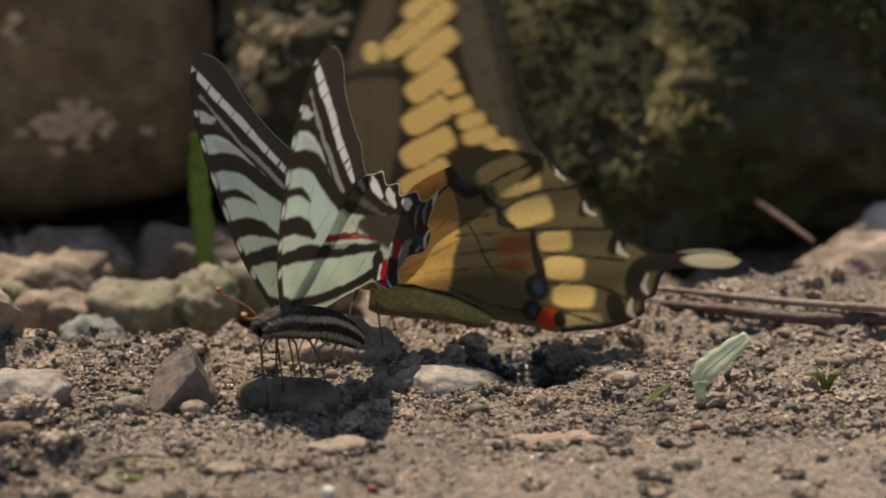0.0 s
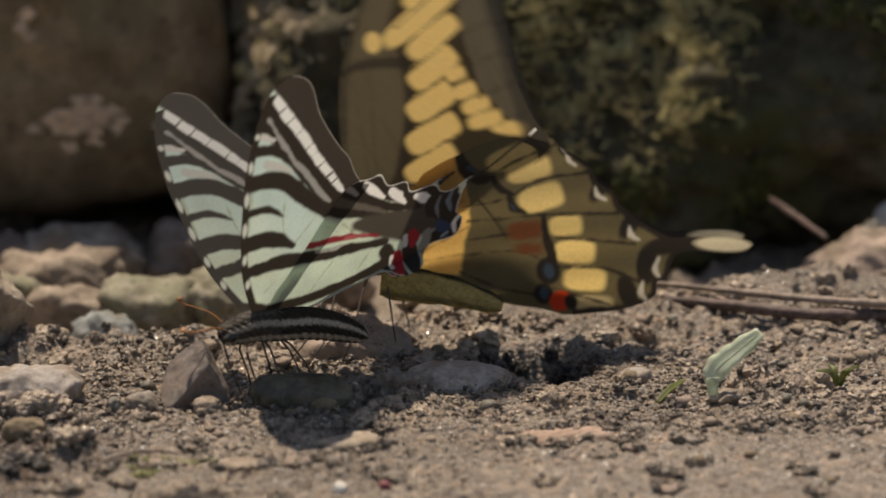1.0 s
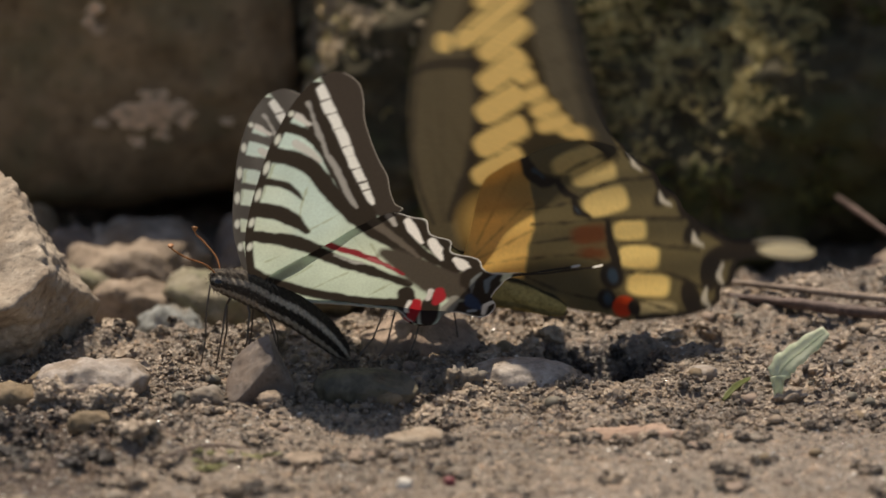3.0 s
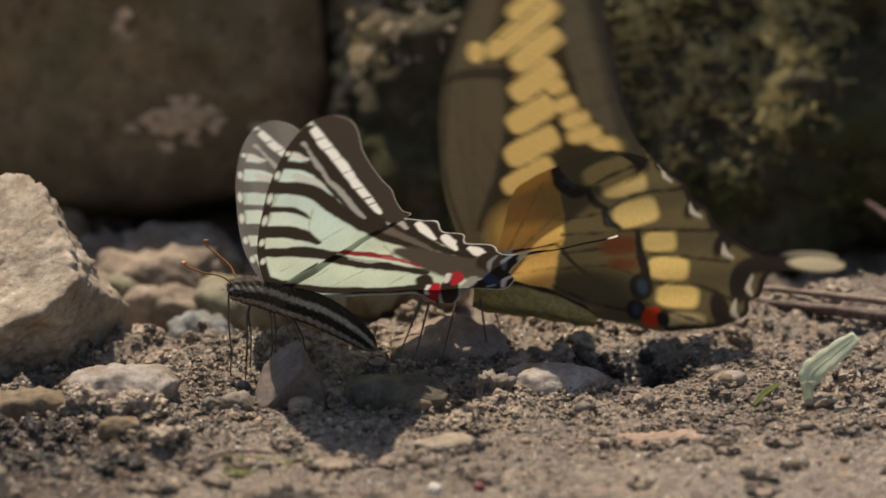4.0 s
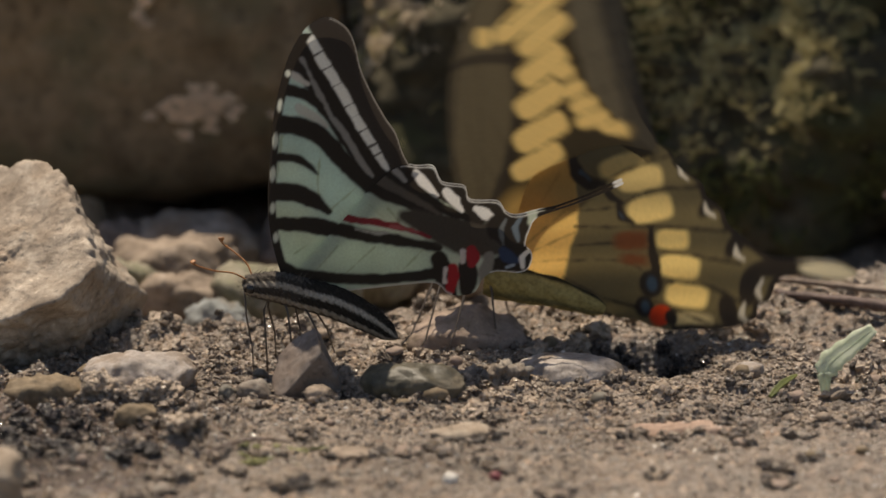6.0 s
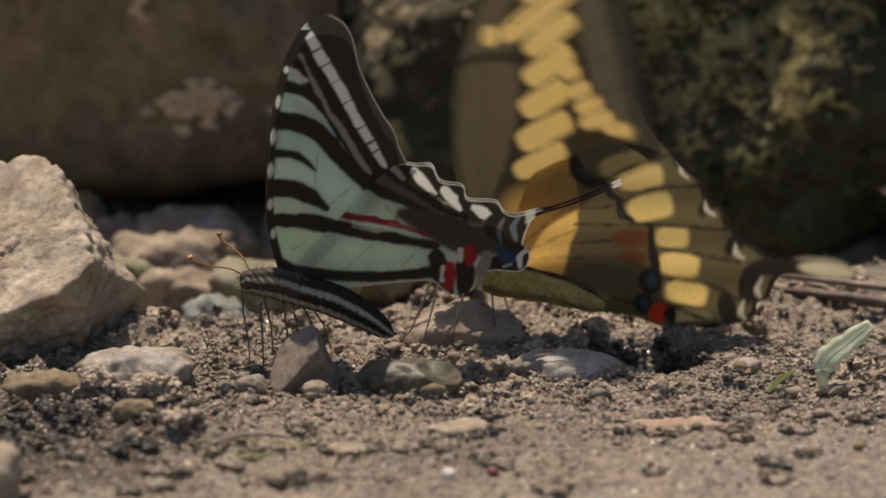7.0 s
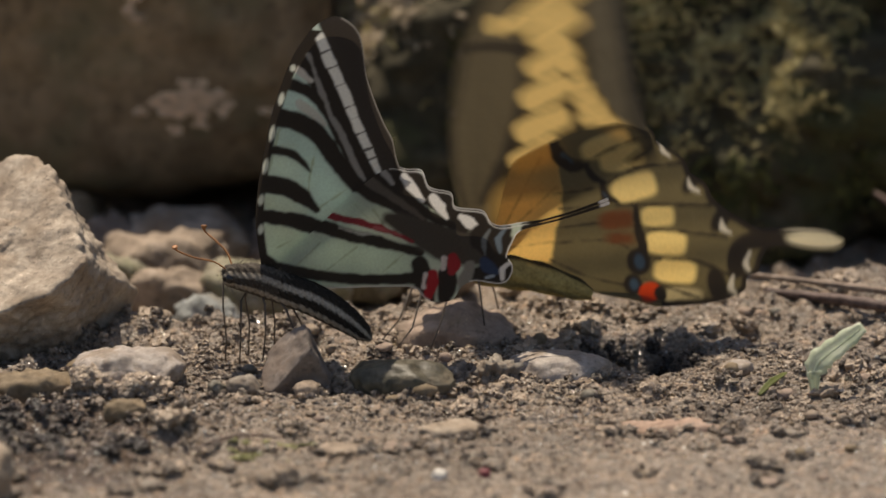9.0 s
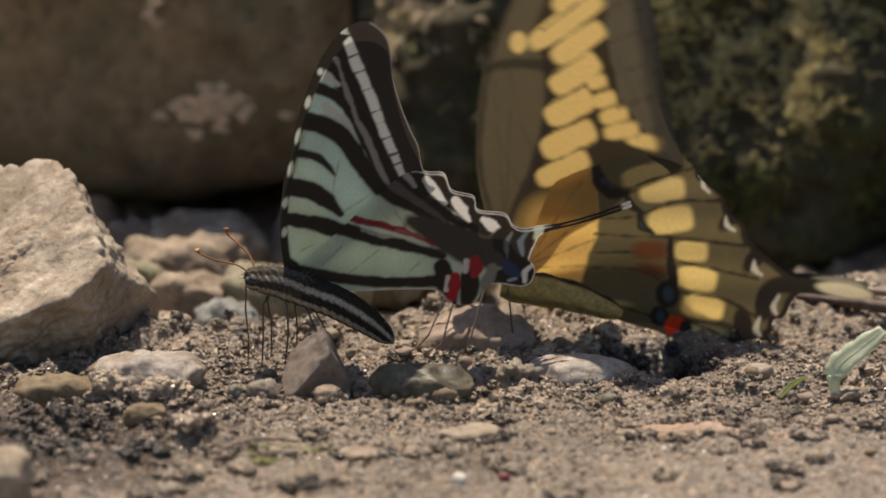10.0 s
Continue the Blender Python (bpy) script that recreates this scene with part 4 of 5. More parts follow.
    if hind:
        p.bar([(1.1, -0.3), (9.7, -1.8), (22.4, -2.3)], [1.06, 1.06, 0.7], (0.36, 0.34, 0.31), 0.4)
        p.bar([(11.5, 8.2), (14.4, 7.3), (16.1, 7.1)], [0.44, 0.62, 0.35], (0.40, 0.39, 0.36), 0.3)
        p.bar([(19.1, 9.5), (22.8, 7.8), (28.2, 5.1), (32.5, 4.5)], [2.29, 4.4, 6.16, 5.28], (0.072, 0.060, 0.047), 0.9)
        p.bar([(6.8, 11.1), (11.2, 9.9), (15.5, 8.7), (18.8, 7.6), (22.4, 5.8)], [0.85, 1.1, 1.1, 1.0, 0.5], (0.25, 0.026, 0.034), 0.25)
        p.bar([(16.6, 8.2), (18.8, 7.6), (20.7, 6.8)], [0.35, 0.53, 0.35], (0.42, 0.11, 0.115), 0.3)
        p.bar([(12.7, 18.4), (16.3, 15.5), (20.4, 12.9), (24, 10)], [1.41, 1.94, 2.11, 1.76], (0.125, 0.105, 0.085), 0.3)
        p.bar([(15.9, 19), (19, 15.6), (22.1, 12.7), (25.3, 9.8), (30.3, 7.7)], [2.29, 2.29, 1.41, 1.58, 1.23], BLACK, 0.4)
        p.bar([(20.1, 17.8), (22.9, 15.1), (26.9, 12.1), (31, 9.7), (35.5, 7.3)], [2.64, 3.52, 3.87, 3.87, 3.52], BLACK, 0.4)
        p.bar([(17, 18.3), (18.3, 16.9), (19.5, 15.2)], [0.88, 0.97, 0.7], (0.40, 0.38, 0.35), 0.3)
        p.bar([(21.3, 16.2), (22.5, 14.4), (24, 12.4)], [1.32, 1.58, 0.7], CREAM, 0.25)
        p.bar([(25.5, 12.9), (26.5, 11.3), (27.6, 9.5)], [1.32, 1.67, 0.53], CREAM, 0.25)
        p.bar([(29.8, 9.6), (31.1, 8.7), (32.5, 7.3)], [0.88, 1.94, 0.53], CREAM, 0.25)
        p.bar([(33.2, 6.3), (35.5, 4.2), (35.5, 0.1), (32.8, -0)], [4.4, 5.63, 4.4, 3.52], BLACK, 0.5)
        p.bar([(23.6, 2.1), (24.2, -1.6), (24.4, -3.5)], [2.64, 3.17, 2.64], BLACK, 0.4)
        p.bar([(27.6, 0.6), (27.6, -1.6), (27.1, -3.4)], [2.64, 2.99, 2.11], BLACK, 0.4)
        p.bar([(34, 7.5), (33.2, 5.8), (33.3, 3.5)], [0.35, 0.79, 0.26], (0.17, 0.185, 0.185), 0.3)
        p.bar([(36.4, 7.7), (35.3, 6), (35.6, 3.8)], [0.35, 0.97, 0.35], (0.15, 0.19, 0.225), 0.3)
        p.bar([(33.1, 2.7), (33.7, 1.5), (35, 0.8)], [1.06, 2.11, 1.06], (0.036, 0.058, 0.115), 0.4)
        p.bar([(37, 2.1), (35.9, 1.2), (35.9, -0.4)], [0.53, 0.79, 0.53], CREAM, 0.2)
        p.bar([(33.5, -0.1), (34.6, 0.1)], [0.44, 0.35], (0.34, 0.40, 0.46), 0.2)
        p.bar([(31, 2), (30.3, -0.2), (29.5, -2.3)], [1.41, 1.94, 0.88], (0.26, 0.25, 0.22), 0.4)
        p.bar([(28.5, 3.1), (28.6, 1.8), (28.3, 0.9)], [1.58, 2.29, 1.23], (0.34, 0.026, 0.034), 0.25)
        p.bar([(27.2, 3), (27, 1.5)], [0.88, 0.88], (0.62, 0.58, 0.55), 0.25)
        p.bar([(25.4, 0.6), (25.3, -1), (24.7, -3)], [1.41, 1.76, 1.41], (0.38, 0.022, 0.030), 0.25)
        p.bar([(24.3, 0.5), (23.9, -1.6)], [0.7, 0.7], (0.70, 0.68, 0.64), 0.25)
        rim = (q[:, 0] > 19) & (q[:, 1] > 3) & (q[:, 0] < 40)
        p.mix((0.26 - edge + 0.5 * p.jit) / 0.2 * rim, CREAM, 0.85)
        p.mix((0.26 - edge) / 0.2 * (q[:, 0] > 31) * (q[:, 1] < 2.2), CREAM)
        p.mix((0.35 - edge) / 0.2 * (q[:, 0] > 6) * (q[:, 0] < 25) * (q[:, 1] < 1), (0.55, 0.53, 0.49), 0.9)
        p.bar([(39.5, 7.6), (46.0, 9.5), (51.0, 11.2)], [1.5, 1.1, 1.2], BLACK, 0.2)
        p.spot(51.4, 11.5, 0.9, 0.6, 25, CREAM)
        p.bar([(38.4, 6.6), (41.5, 7.4), (45.5, 8.9)], [0.25, 0.2, 0.1], CREAM, 0.15)
    else:
        front = (q[:, 0] < 7.5) & (q[:, 1] < 40)
        p.mix((1.35 - edge) / 0.25 * front, BLACK)
        for z, n in ((33.9, 0.55), (28.9, 1.0), (23.4, 1.25), (18.1, 1.2), (12.7, 0.9), (8.0, 0.8)):
            p.spot(np.interp(z, [3.7, 9.5, 15.0, 20.0, 26.6, 32.2, 36.6], [-0.9, -1.9, -1.9, -1.4, -0.5, 0.9, 2.5]) + 0.62, z, 0.42, n, -8, (0.58, 0.60, 0.53), 0.25)
        p.mix((0.16 - edge) / 0.15 * (q[:, 0] > 9) * (q[:, 1] > 17), (0.46, 0.42, 0.37), 0.7)
    return p.c


FW_STRIPED = [(0.4, -0.2), (-0.9, 3.7), (-1.9, 9.5), (-1.9, 15.0), (-1.4, 20.0), (-0.5, 26.6), (0.9, 32.2), (2.5, 36.6), (4.8, 40.2), (7.0, 41.9), (9.0, 42.2), (11.4, 40.6),
              (12.6, 38.0), (13.4, 33.8), (15.1, 29.5), (16.8, 26.1), (18.3, 23.6), (19.1, 20.8), (20.2, 18.4), (21.4, 17.2), (16.4, 13.2), (8.4, 5.9), (2.2, 0.3)]
HW_STRIPED = [(0.9, 0.0), (3.2, 3.8), (8.4, 8.6), (14.2, 14.3), (18.6, 17.4), (21.8, 17.1), (24.0, 16.8), (25.1, 14.2), (28.3, 13.2), (29.0, 11.0),
              (33.0, 10.3), (34.2, 8.5), (35.8, 7.8), (39.0, 8.3), (42.0, 8.60), (46.0, 9.70), (50.5, 11.3), (51.8, 11.8), (52.0, 11.4), (50.8, 10.9), (46.4, 9.4),
              (42.0, 8.22), (38.6, 7.2), (37.4, 5.4), (36.6, 3.0), (37.5, 1.4), (36.8, -0.6), (35.2, -1.2), (31.8, -0.7), (29.8, -1.6), (28.4, -3.6), (26.1, -4.0), (24.2, -3.4), (22.8, -1.8),
              (19.8, -1.4), (11.9, -1.5), (4.9, -1.4)]


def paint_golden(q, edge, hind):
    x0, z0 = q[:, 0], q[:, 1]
    shaded_khaki, cell, ash, bark = (0.160, 0.128, 0.064), (0.138, 0.110, 0.064), (0.125, 0.106, 0.071), (0.045, 0.034, 0.018)
    backlit_gold, shaded_gold = (0.97, 0.72, 0.27), (0.70, 0.52, 0.21)
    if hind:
        # khaki ground paints yellow wing as shaded by the far one
        p = Paint(q, shaded_khaki)
        # honey-coloured base: backlight painted in, with a clear edge; browner overlap towards the front
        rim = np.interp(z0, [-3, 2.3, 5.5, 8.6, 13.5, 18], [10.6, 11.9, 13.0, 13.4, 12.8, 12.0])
        backlit_honey = np.clip((rim - x0 + p.jit) / 0.6 + 0.5, 0, 1) * np.clip((z0 + 1.4 + 0.10 * x0) / 0.5 + 0.5, 0, 1)
        p.mix(backlit_honey, (0.95, 0.61, 0.19))
        p.mix(backlit_honey * np.clip((z0 - 7.6) / 1.6, 0, 1), (0.47, 0.27, 0.08), 0.9)
        p.mix(backlit_honey * np.clip((3.4 - x0) / 2.5, 0, 1), (0.50, 0.35, 0.12), 0.7)
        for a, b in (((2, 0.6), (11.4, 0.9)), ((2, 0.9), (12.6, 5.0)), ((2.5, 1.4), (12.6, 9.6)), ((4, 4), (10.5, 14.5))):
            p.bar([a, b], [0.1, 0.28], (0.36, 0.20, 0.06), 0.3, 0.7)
        # bars between the veins, square at their outer end, duller near the front edge: painted shade
        for a, b, z, h, turn, colour in ((16.6, 24.6, 15.4, 3.6, 14, shaded_gold), (19.4, 26.6, 13.1, 4.0, 8, shaded_gold), (20.8, 28.0, 8.3, 4.3, 10, (0.84, 0.62, 0.24)),
                                         (25.1, 30.4, 3.4, 3.3, -2, backlit_gold), (25.4, 32.0, -1.0, 3.9, -8, backlit_gold), (26.4, 33.2, -5.6, 4.0, -10, backlit_gold), (27.8, 33.8, -9.8, 2.8, -10, (0.62, 0.50, 0.26))):
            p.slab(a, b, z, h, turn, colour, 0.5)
        for line in ([(13.5, 15.0), (17.1, 13.2), (21.5, 14.8), (28.3, 16.8)], [(12.0, 8.4), (19.0, 8.9), (24.5, 11.2), (32.2, 11.4)], [(12.6, 6.0), (19.0, 5.6), (24.5, 5.5), (36.0, 4.4)],
                     [(12, 3.0), (20, 3.0), (26.4, 1.7), (38.0, -0.8)], [(11.2, 0.6), (20, 0.2), (25.8, -3.1), (33.0, -4.2), (38.5, -7.2)], [(10.7, -2.0), (16.2, -5.2), (22, -7.2)],
                     [(25.0, -6.4), (27.8, -7.9), (33.2, -10.2)]):
            p.bar(line, [0.20, 0.34, 0.40, 0.46], BLACK, 0.25, 0.85)
        # chain of dark crescents dusted with blue
        p.bar([(12.6, 16.8), (13.3, 14.6), (15.2, 12.6), (17.6, 12.6)], [1.5, 2.3, 2.0, 0.7], BLACK, 0.4)
        p.bar([(14.0, 14.6), (15.2, 13.3)], [0.8, 0.5], STEEL, 0.5, 0.8)
        p.bar([(17.4, 12.2), (18.6, 10.4), (20.3, 9.4)], [0.9, 1.3, 0.5], BLACK, 0.4)
        p.bar([(19.6, 9.4), (20.0, 7.4), (21.8, 6.2)], [0.8, 1.7, 0.6], BLACK, 0.4)
        p.bar([(19.6, 8.0), (20.3, 7.0)], [0.5, 0.4], STEEL, 0.4, 0.7)
        p.slab(18.6, 24.2, 3.4, 3.1, 0, (0.185, 0.066, 0.026), 0.8)
        p.slab(19.4, 24.2, 0.4, 2.0, -8, (0.150, 0.056, 0.024), 0.8)
        p.bar([(24.5, 5.0), (24.6, 2.4), (24.9, 0.2), (25.3, -2.2)], [0.7, 1.2, 1.6, 1.2], BLACK, 0.4)
        for x, z, n in ((24.3, -3.6, 1.9), (23.2, -7.2, 1.55)):
            p.spot(x, z, n * 0.95, n * 1.15, 8, BLACK, 0.4)
            p.spot(x + 0.15, z, n * 0.42, n * 0.62, 8, STEEL, 0.5, 0.9)
        p.spot(25.7, -8.7, 1.75, 1.65, 10, (0.62, 0.062, 0.016), 0.35)
        p.spot(27.3, -9.1, 0.95, 1.25, 10, BLACK, 0.3)
        # scalloped margin: a dark blotch and a cream crescent in every bay
        outer = (x0 > 27.5) & (x0 < 46)
        p.mix((np.where(z0 < 12, 1.1, 0.6) + p.jit - edge) / 0.5 * outer, BLACK)
        for x, z, a, n in ((29.8, 14.6, 60, 0.75), (33.4, 8.6, 55, 1.15), (37.6, 2.4, 55, 1.35), (39.6, -4.4, 80, 1.75), (36.2, -8.4, 100, 1.55), (42.5, -1.6, 0, 1.5)):
            p.spot(x, z, 1.9 * n, 0.95 * n, a, BLACK, 0.5)
        for x, z, a, n in ((29.8, 13.9, 118, 0.9), (33.7, 7.9, 125, 1.0), (38.2, 1.0, 120, 1.0), (41.4, -4.9, 85, 1.1), (38.8, -8.6, 95, 1.1)):
            c, s = 1.35 * n * math.cos(radians(a)), 1.35 * n * math.sin(radians(a))
            p.bar([(x - c, z - s), (x - 0.5 * n, z - 0.2), (x + c, z + s)], [0.3, 0.9 * n, 0.3], (0.66, 0.60, 0.48), 0.4, 0.95)
        p.mix((x0 - 44.0) / 1.0, BLACK)
        p.spot(51.6, -2.2, 4.4, 1.15, -8, (0.80, 0.70, 0.46), 0.35)
    else:
        p = Paint(q, ash)
        # the long cell along the front edge, framed by dark veins
        p.mix((11.5 + 0.27 * (z0 - 25) - x0) / 0.8, cell)
        p.mix((np.abs(fbm(np.stack([x0 * 0.0004 + z0 * 0.0001, z0 * 0.00004, x0 * 0], axis=1), 0.0004, 3, 0.5, 8))) * 1.2, bark, 0.25)
        band = np.clip((x0 - np.interp(z0, [8, 16, 24, 31, 36, 45, 58], [2.4, 6.6, 9.8, 11.2, 9.5, 13.5, 18]) - p.jit) / 0.7 + 0.5, 0, 1) * (x0 < np.interp(z0, [8, 17, 24, 33, 60], [31, 24.5, 21.0, 20.6, 24]))
        p.mix(band, bark, 0.95)
        p.bar([(1.4, 8.0), (2.4, 9.6), (6.7, 16.4), (9.9, 24.2), (11.0, 30.0), (11.4, 32.0)], [0.8, 1.5, 1.5, 1.3, 1.6, 2.2], BLACK, 0.7, 0.8)
        p.bar([(1.0, 31.8), (5.0, 32.4), (10.8, 31.0)], [0.9, 1.7, 1.9], BLACK, 0.8, 0.75)
        p.bar([(-1.2, 8), (-2.0, 16), (-0.4, 25), (3.2, 35), (7.8, 42.5), (16, 55)], [0.5, 0.7, 0.8, 0.8, 0.8, 0.8], BLACK, 0.6, 0.7)
        for a, b in (((0.5, 8), (5.5, 31)), ((0.2, 8), (2.6, 30))):
            p.bar([a, b], [0.2, 0.2], BLACK, 0.4, 0.3)
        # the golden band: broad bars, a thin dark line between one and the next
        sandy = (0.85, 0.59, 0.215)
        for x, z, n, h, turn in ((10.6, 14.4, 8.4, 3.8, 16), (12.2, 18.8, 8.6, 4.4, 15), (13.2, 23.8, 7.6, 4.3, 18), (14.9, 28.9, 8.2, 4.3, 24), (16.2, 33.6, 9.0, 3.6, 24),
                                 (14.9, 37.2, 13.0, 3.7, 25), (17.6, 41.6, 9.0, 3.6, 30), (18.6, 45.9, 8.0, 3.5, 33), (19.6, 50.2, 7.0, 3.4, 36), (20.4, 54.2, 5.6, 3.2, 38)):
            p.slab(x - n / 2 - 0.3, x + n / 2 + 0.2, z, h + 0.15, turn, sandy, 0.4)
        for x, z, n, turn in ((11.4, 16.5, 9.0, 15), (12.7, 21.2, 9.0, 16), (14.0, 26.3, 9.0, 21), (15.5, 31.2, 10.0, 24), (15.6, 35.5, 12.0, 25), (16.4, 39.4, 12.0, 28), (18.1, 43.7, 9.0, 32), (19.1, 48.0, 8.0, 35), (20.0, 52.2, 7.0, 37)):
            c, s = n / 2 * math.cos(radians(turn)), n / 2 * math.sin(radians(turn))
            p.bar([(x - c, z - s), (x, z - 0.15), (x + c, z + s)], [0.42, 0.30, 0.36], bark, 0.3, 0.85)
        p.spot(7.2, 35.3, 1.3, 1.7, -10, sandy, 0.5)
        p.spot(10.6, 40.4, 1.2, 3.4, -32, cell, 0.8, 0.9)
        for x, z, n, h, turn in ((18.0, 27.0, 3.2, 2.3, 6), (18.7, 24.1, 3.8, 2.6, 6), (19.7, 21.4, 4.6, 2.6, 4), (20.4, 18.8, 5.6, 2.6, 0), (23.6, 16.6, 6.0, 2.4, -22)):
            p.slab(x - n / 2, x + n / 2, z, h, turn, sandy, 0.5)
        p.mix((x0 - 24.6 + p.jit) / 1.2, (0.055, 0.048, 0.036), 0.8)
        for k in range(7):
            z = 16 + 5.2 * k
            p.bar([(20.5, z + 1.2), (26.8, z + 2.4)], [0.3, 0.3], BLACK, 0.3, 0.5)
        p.mix((6.0 - np.hypot(x0 - 7, z0 - 6)) / 3, (0.60, 0.38, 0.12), 0.8)
    return p.c


FW_GOLDEN = [(-0.2, 0.2), (-1.9, 6.0), (-2.6, 15.0), (-1.2, 24.0), (1.4, 32.2), (5.4, 39.2), (9.6, 45.6), (14.4, 52.8), (18.2, 58.0), (20.8, 58.6), (23.0, 55.8), (24.6, 48.0),
             (25.4, 40.0), (25.9, 32.4), (26.6, 24.0), (27.6, 17.5), (29.0, 12.8), (27.5, 10.6), (19.0, 9.0), (9.7, 6.0), (2.7, 1.0)]
HW_GOLDEN = [(0.2, -0.5), (2.4, 3.8), (5.6, 13.0), (8.6, 15.4), (12.4, 16.8), (17.5, 18.2), (23.4, 18.6), (27.8, 17.2), (28.4, 15.4), (30.6, 13.6), (32.6, 12.0), (33.4, 9.8),
             (35.6, 8.0), (36.4, 5.8), (38.4, 3.6), (40.9, 1.6), (43.6, -0.2), (46.6, -0.5), (50.4, -0.9), (54.4, -1.5), (56.2, -2.6), (53.6, -3.7),
             (48.8, -3.1), (44.8, -3.0), (43.4, -4.4), (42.4, -6.8), (40.8, -7.4), (40.4, -9.4), (38.0, -10.6), (34.4, -11.2), (30.0, -11.2), (26.4, -11.0), (22.6, -9.6), (17.7, -8.2),
             (9.7, -4.8), (3.5, -2.6)]


def furry(line, radii, rings, sides, paint, squash=1.0):
    """A body segment along a line (mm), coloured by paint(share along, angle from the back)."""
    pts = curve_through([list(p) for p in line], rings)
    rr = np.interp(np.linspace(0, 1, len(pts)), np.linspace(0, 1, len(radii)), radii)
    verts, cols, faces = [], [], []
    for i, p in enumerate(pts):
        d = Vector(pts[min(i + 1, len(pts) - 1)] - pts[max(i - 1, 0)]).normalized()
        side = d.cross(Vector((0, 0, 1))).normalized()
        up = side.cross(d)
        for k in range(sides):
            a = 2 * math.pi * k / sides
            jig = 1 + 0.05 * math.sin(7.3 * i + 5.1 * k)
            verts.append(Vector(p) + (up * math.cos(a) + side * math.sin(a) * squash) * rr[i] * jig)
            cols.append(paint(i / (len(pts) - 1), min(a, 2 * math.pi - a)))
    for i in range(len(pts) - 1):
        for k in range(sides):
            m = (k + 1) % sides
            faces.append((i * sides + k, i * sides + m, (i + 1) * sides + m, (i + 1) * sides + k))
    me = mesh_from("body", np.array([v[:] for v in verts]) * MM, faces)
    layer = me.color_attributes.new("pattern", "FLOAT_COLOR", "POINT")
    layer.data.foreach_set("color", np.concatenate([np.array(cols), np.ones((len(cols), 1))], axis=1).astype(np.float32).ravel())
    me.materials.append(M_FUR)
    return me


def fuzz(name, line, spread_mm, length, count, colour_material, parent, seed):
    """Fine hairs standing off a body segment."""
    rng = np.random.default_rng(seed)
    pts = curve_through([list(p) for p in line], 10)
    verts, faces = [], []
    for k in range(count):
        c = pts[rng.integers(len(pts))]
        n = rng.normal(size=3)
        n /= np.linalg.norm(n)
        a = c + n * spread_mm * 0.9
        b = c + n * (spread_mm + length * rng.uniform(0.4, 1)) + np.array([0.5, 0, 0.1]) * length
        s = np.cross(n, rng.normal(size=3))
        s = s / np.linalg.norm(s) * 0.05
        i = len(verts)
        verts += [a - s, a + s, b]
        faces.append((i, i + 1, i + 2))
    return part(name, mesh_from(name, np.array(verts) * MM, faces, False), colour_material, parent)


def limb(name, line, radii, material, parent, label=""):
    pts = np.array(line) * MM
    return part(name, tube([tuple(p) for p in pts], [r * MM for r in radii], 6), material, parent, label)


def butterfly(label, wings, body, legs, antennae, fur_material):
    """A butterfly standing with raised wings; x runs from head to tail, z up, hinge at the origin."""
    thing = tagged(new("butterfly"), label, "butterfly")
    fw, hw = wings
    made = {}
    for side in (-1, 1):
        for kind, me in (("forewing", fw), ("hindwing", hw)):
            ob = part(kind, me, None, thing)
            ob.scale = (1, side, 1)
            made[(kind, side)] = ob
    head = None
    for name, me in body:
        ob = part(name, me, None, head if name == "eye" else thing)
        head = ob if name == "head" else head
    for line in legs:
        limb("leg", line, [0.24, 0.19, 0.14, 0.11, 0.09][:len(line)], M_LEG, thing)
    for line in antennae:
        a = curve_through(line, 5)
        limb("antenna", a, list(np.interp(np.linspace(0, 1, len(a)), [0, 0.8, 0.93, 1.0], [0.14, 0.16, 0.58, 0.40])), M_ANTENNA, head, "rust brown clubbed antenna")
    return thing, made, head


def bands(stops, base, tip=None):
    """Lengthwise stripes with ragged, hairy edges: colours by the angle from the back."""
    rng = np.random.default_rng(17)

    def paint(s, a):
        c = np.array(base)
        b = a + rng.normal() * 0.035
        for lo, hi, col in stops:
            m = min(max((min(b - lo, hi - b)) / 0.10 + 0.5, 0), 1)
            c = c * (1 - m) + np.array(col) * m
        if tip is not None:
            m = min(max((s - 0.90) / 0.08, 0), 1) * 0.7
            c = c * (1 - m) + np.array(tip) * m
        return tuple(c * rng.uniform(0.85, 1.15))
    return paint


def small_ball(name, at, r, material, squash=(1, 1, 1)):
    v, f = BALLS[3]
    me = mesh_from(name, (v * np.array(squash) * r + np.array(at)) * MM, f)
    me.materials.append(material)
    return me


# --- the striped one
striped_fw = wing("forewing", FW_STRIPED, lambda q, e: paint_striped(q, e, False), M_WING_PALE, lambda q: 0.0012 * (q[:, 0] - 6) ** 2 + 0.06 * np.sin(q[:, 0] * 0.9))
striped_hw = wing("hindwing", HW_STRIPED, lambda q, e: paint_striped(q, e, True), M_WING_PALE, lambda q: 0.42 + 0.0003 * (q[:, 0] - 14) ** 2 + 0.07 * np.sin(q[:, 0] * 0.8 + q[:, 1] * 0.5), long=1.035)
CREAMY, FURBLACK = (0.36, 0.315, 0.255), (0.031, 0.026, 0.021)
stripes = bands([(-0.3, 0.98, FURBLACK), (1.36, 1.96, FURBLACK), (2.40, 3.2, (0.10, 0.085, 0.07))], CREAMY, (0.26, 0.225, 0.18))
hoary = bands([(-0.3, 0.5, (0.085, 0.073, 0.062)), (0.5, 0.98, (0.045, 0.038, 0.032)), (1.36, 1.96, (0.055, 0.046, 0.038)), (2.40, 3.2, (0.10, 0.085, 0.07))], (0.30, 0.26, 0.21))
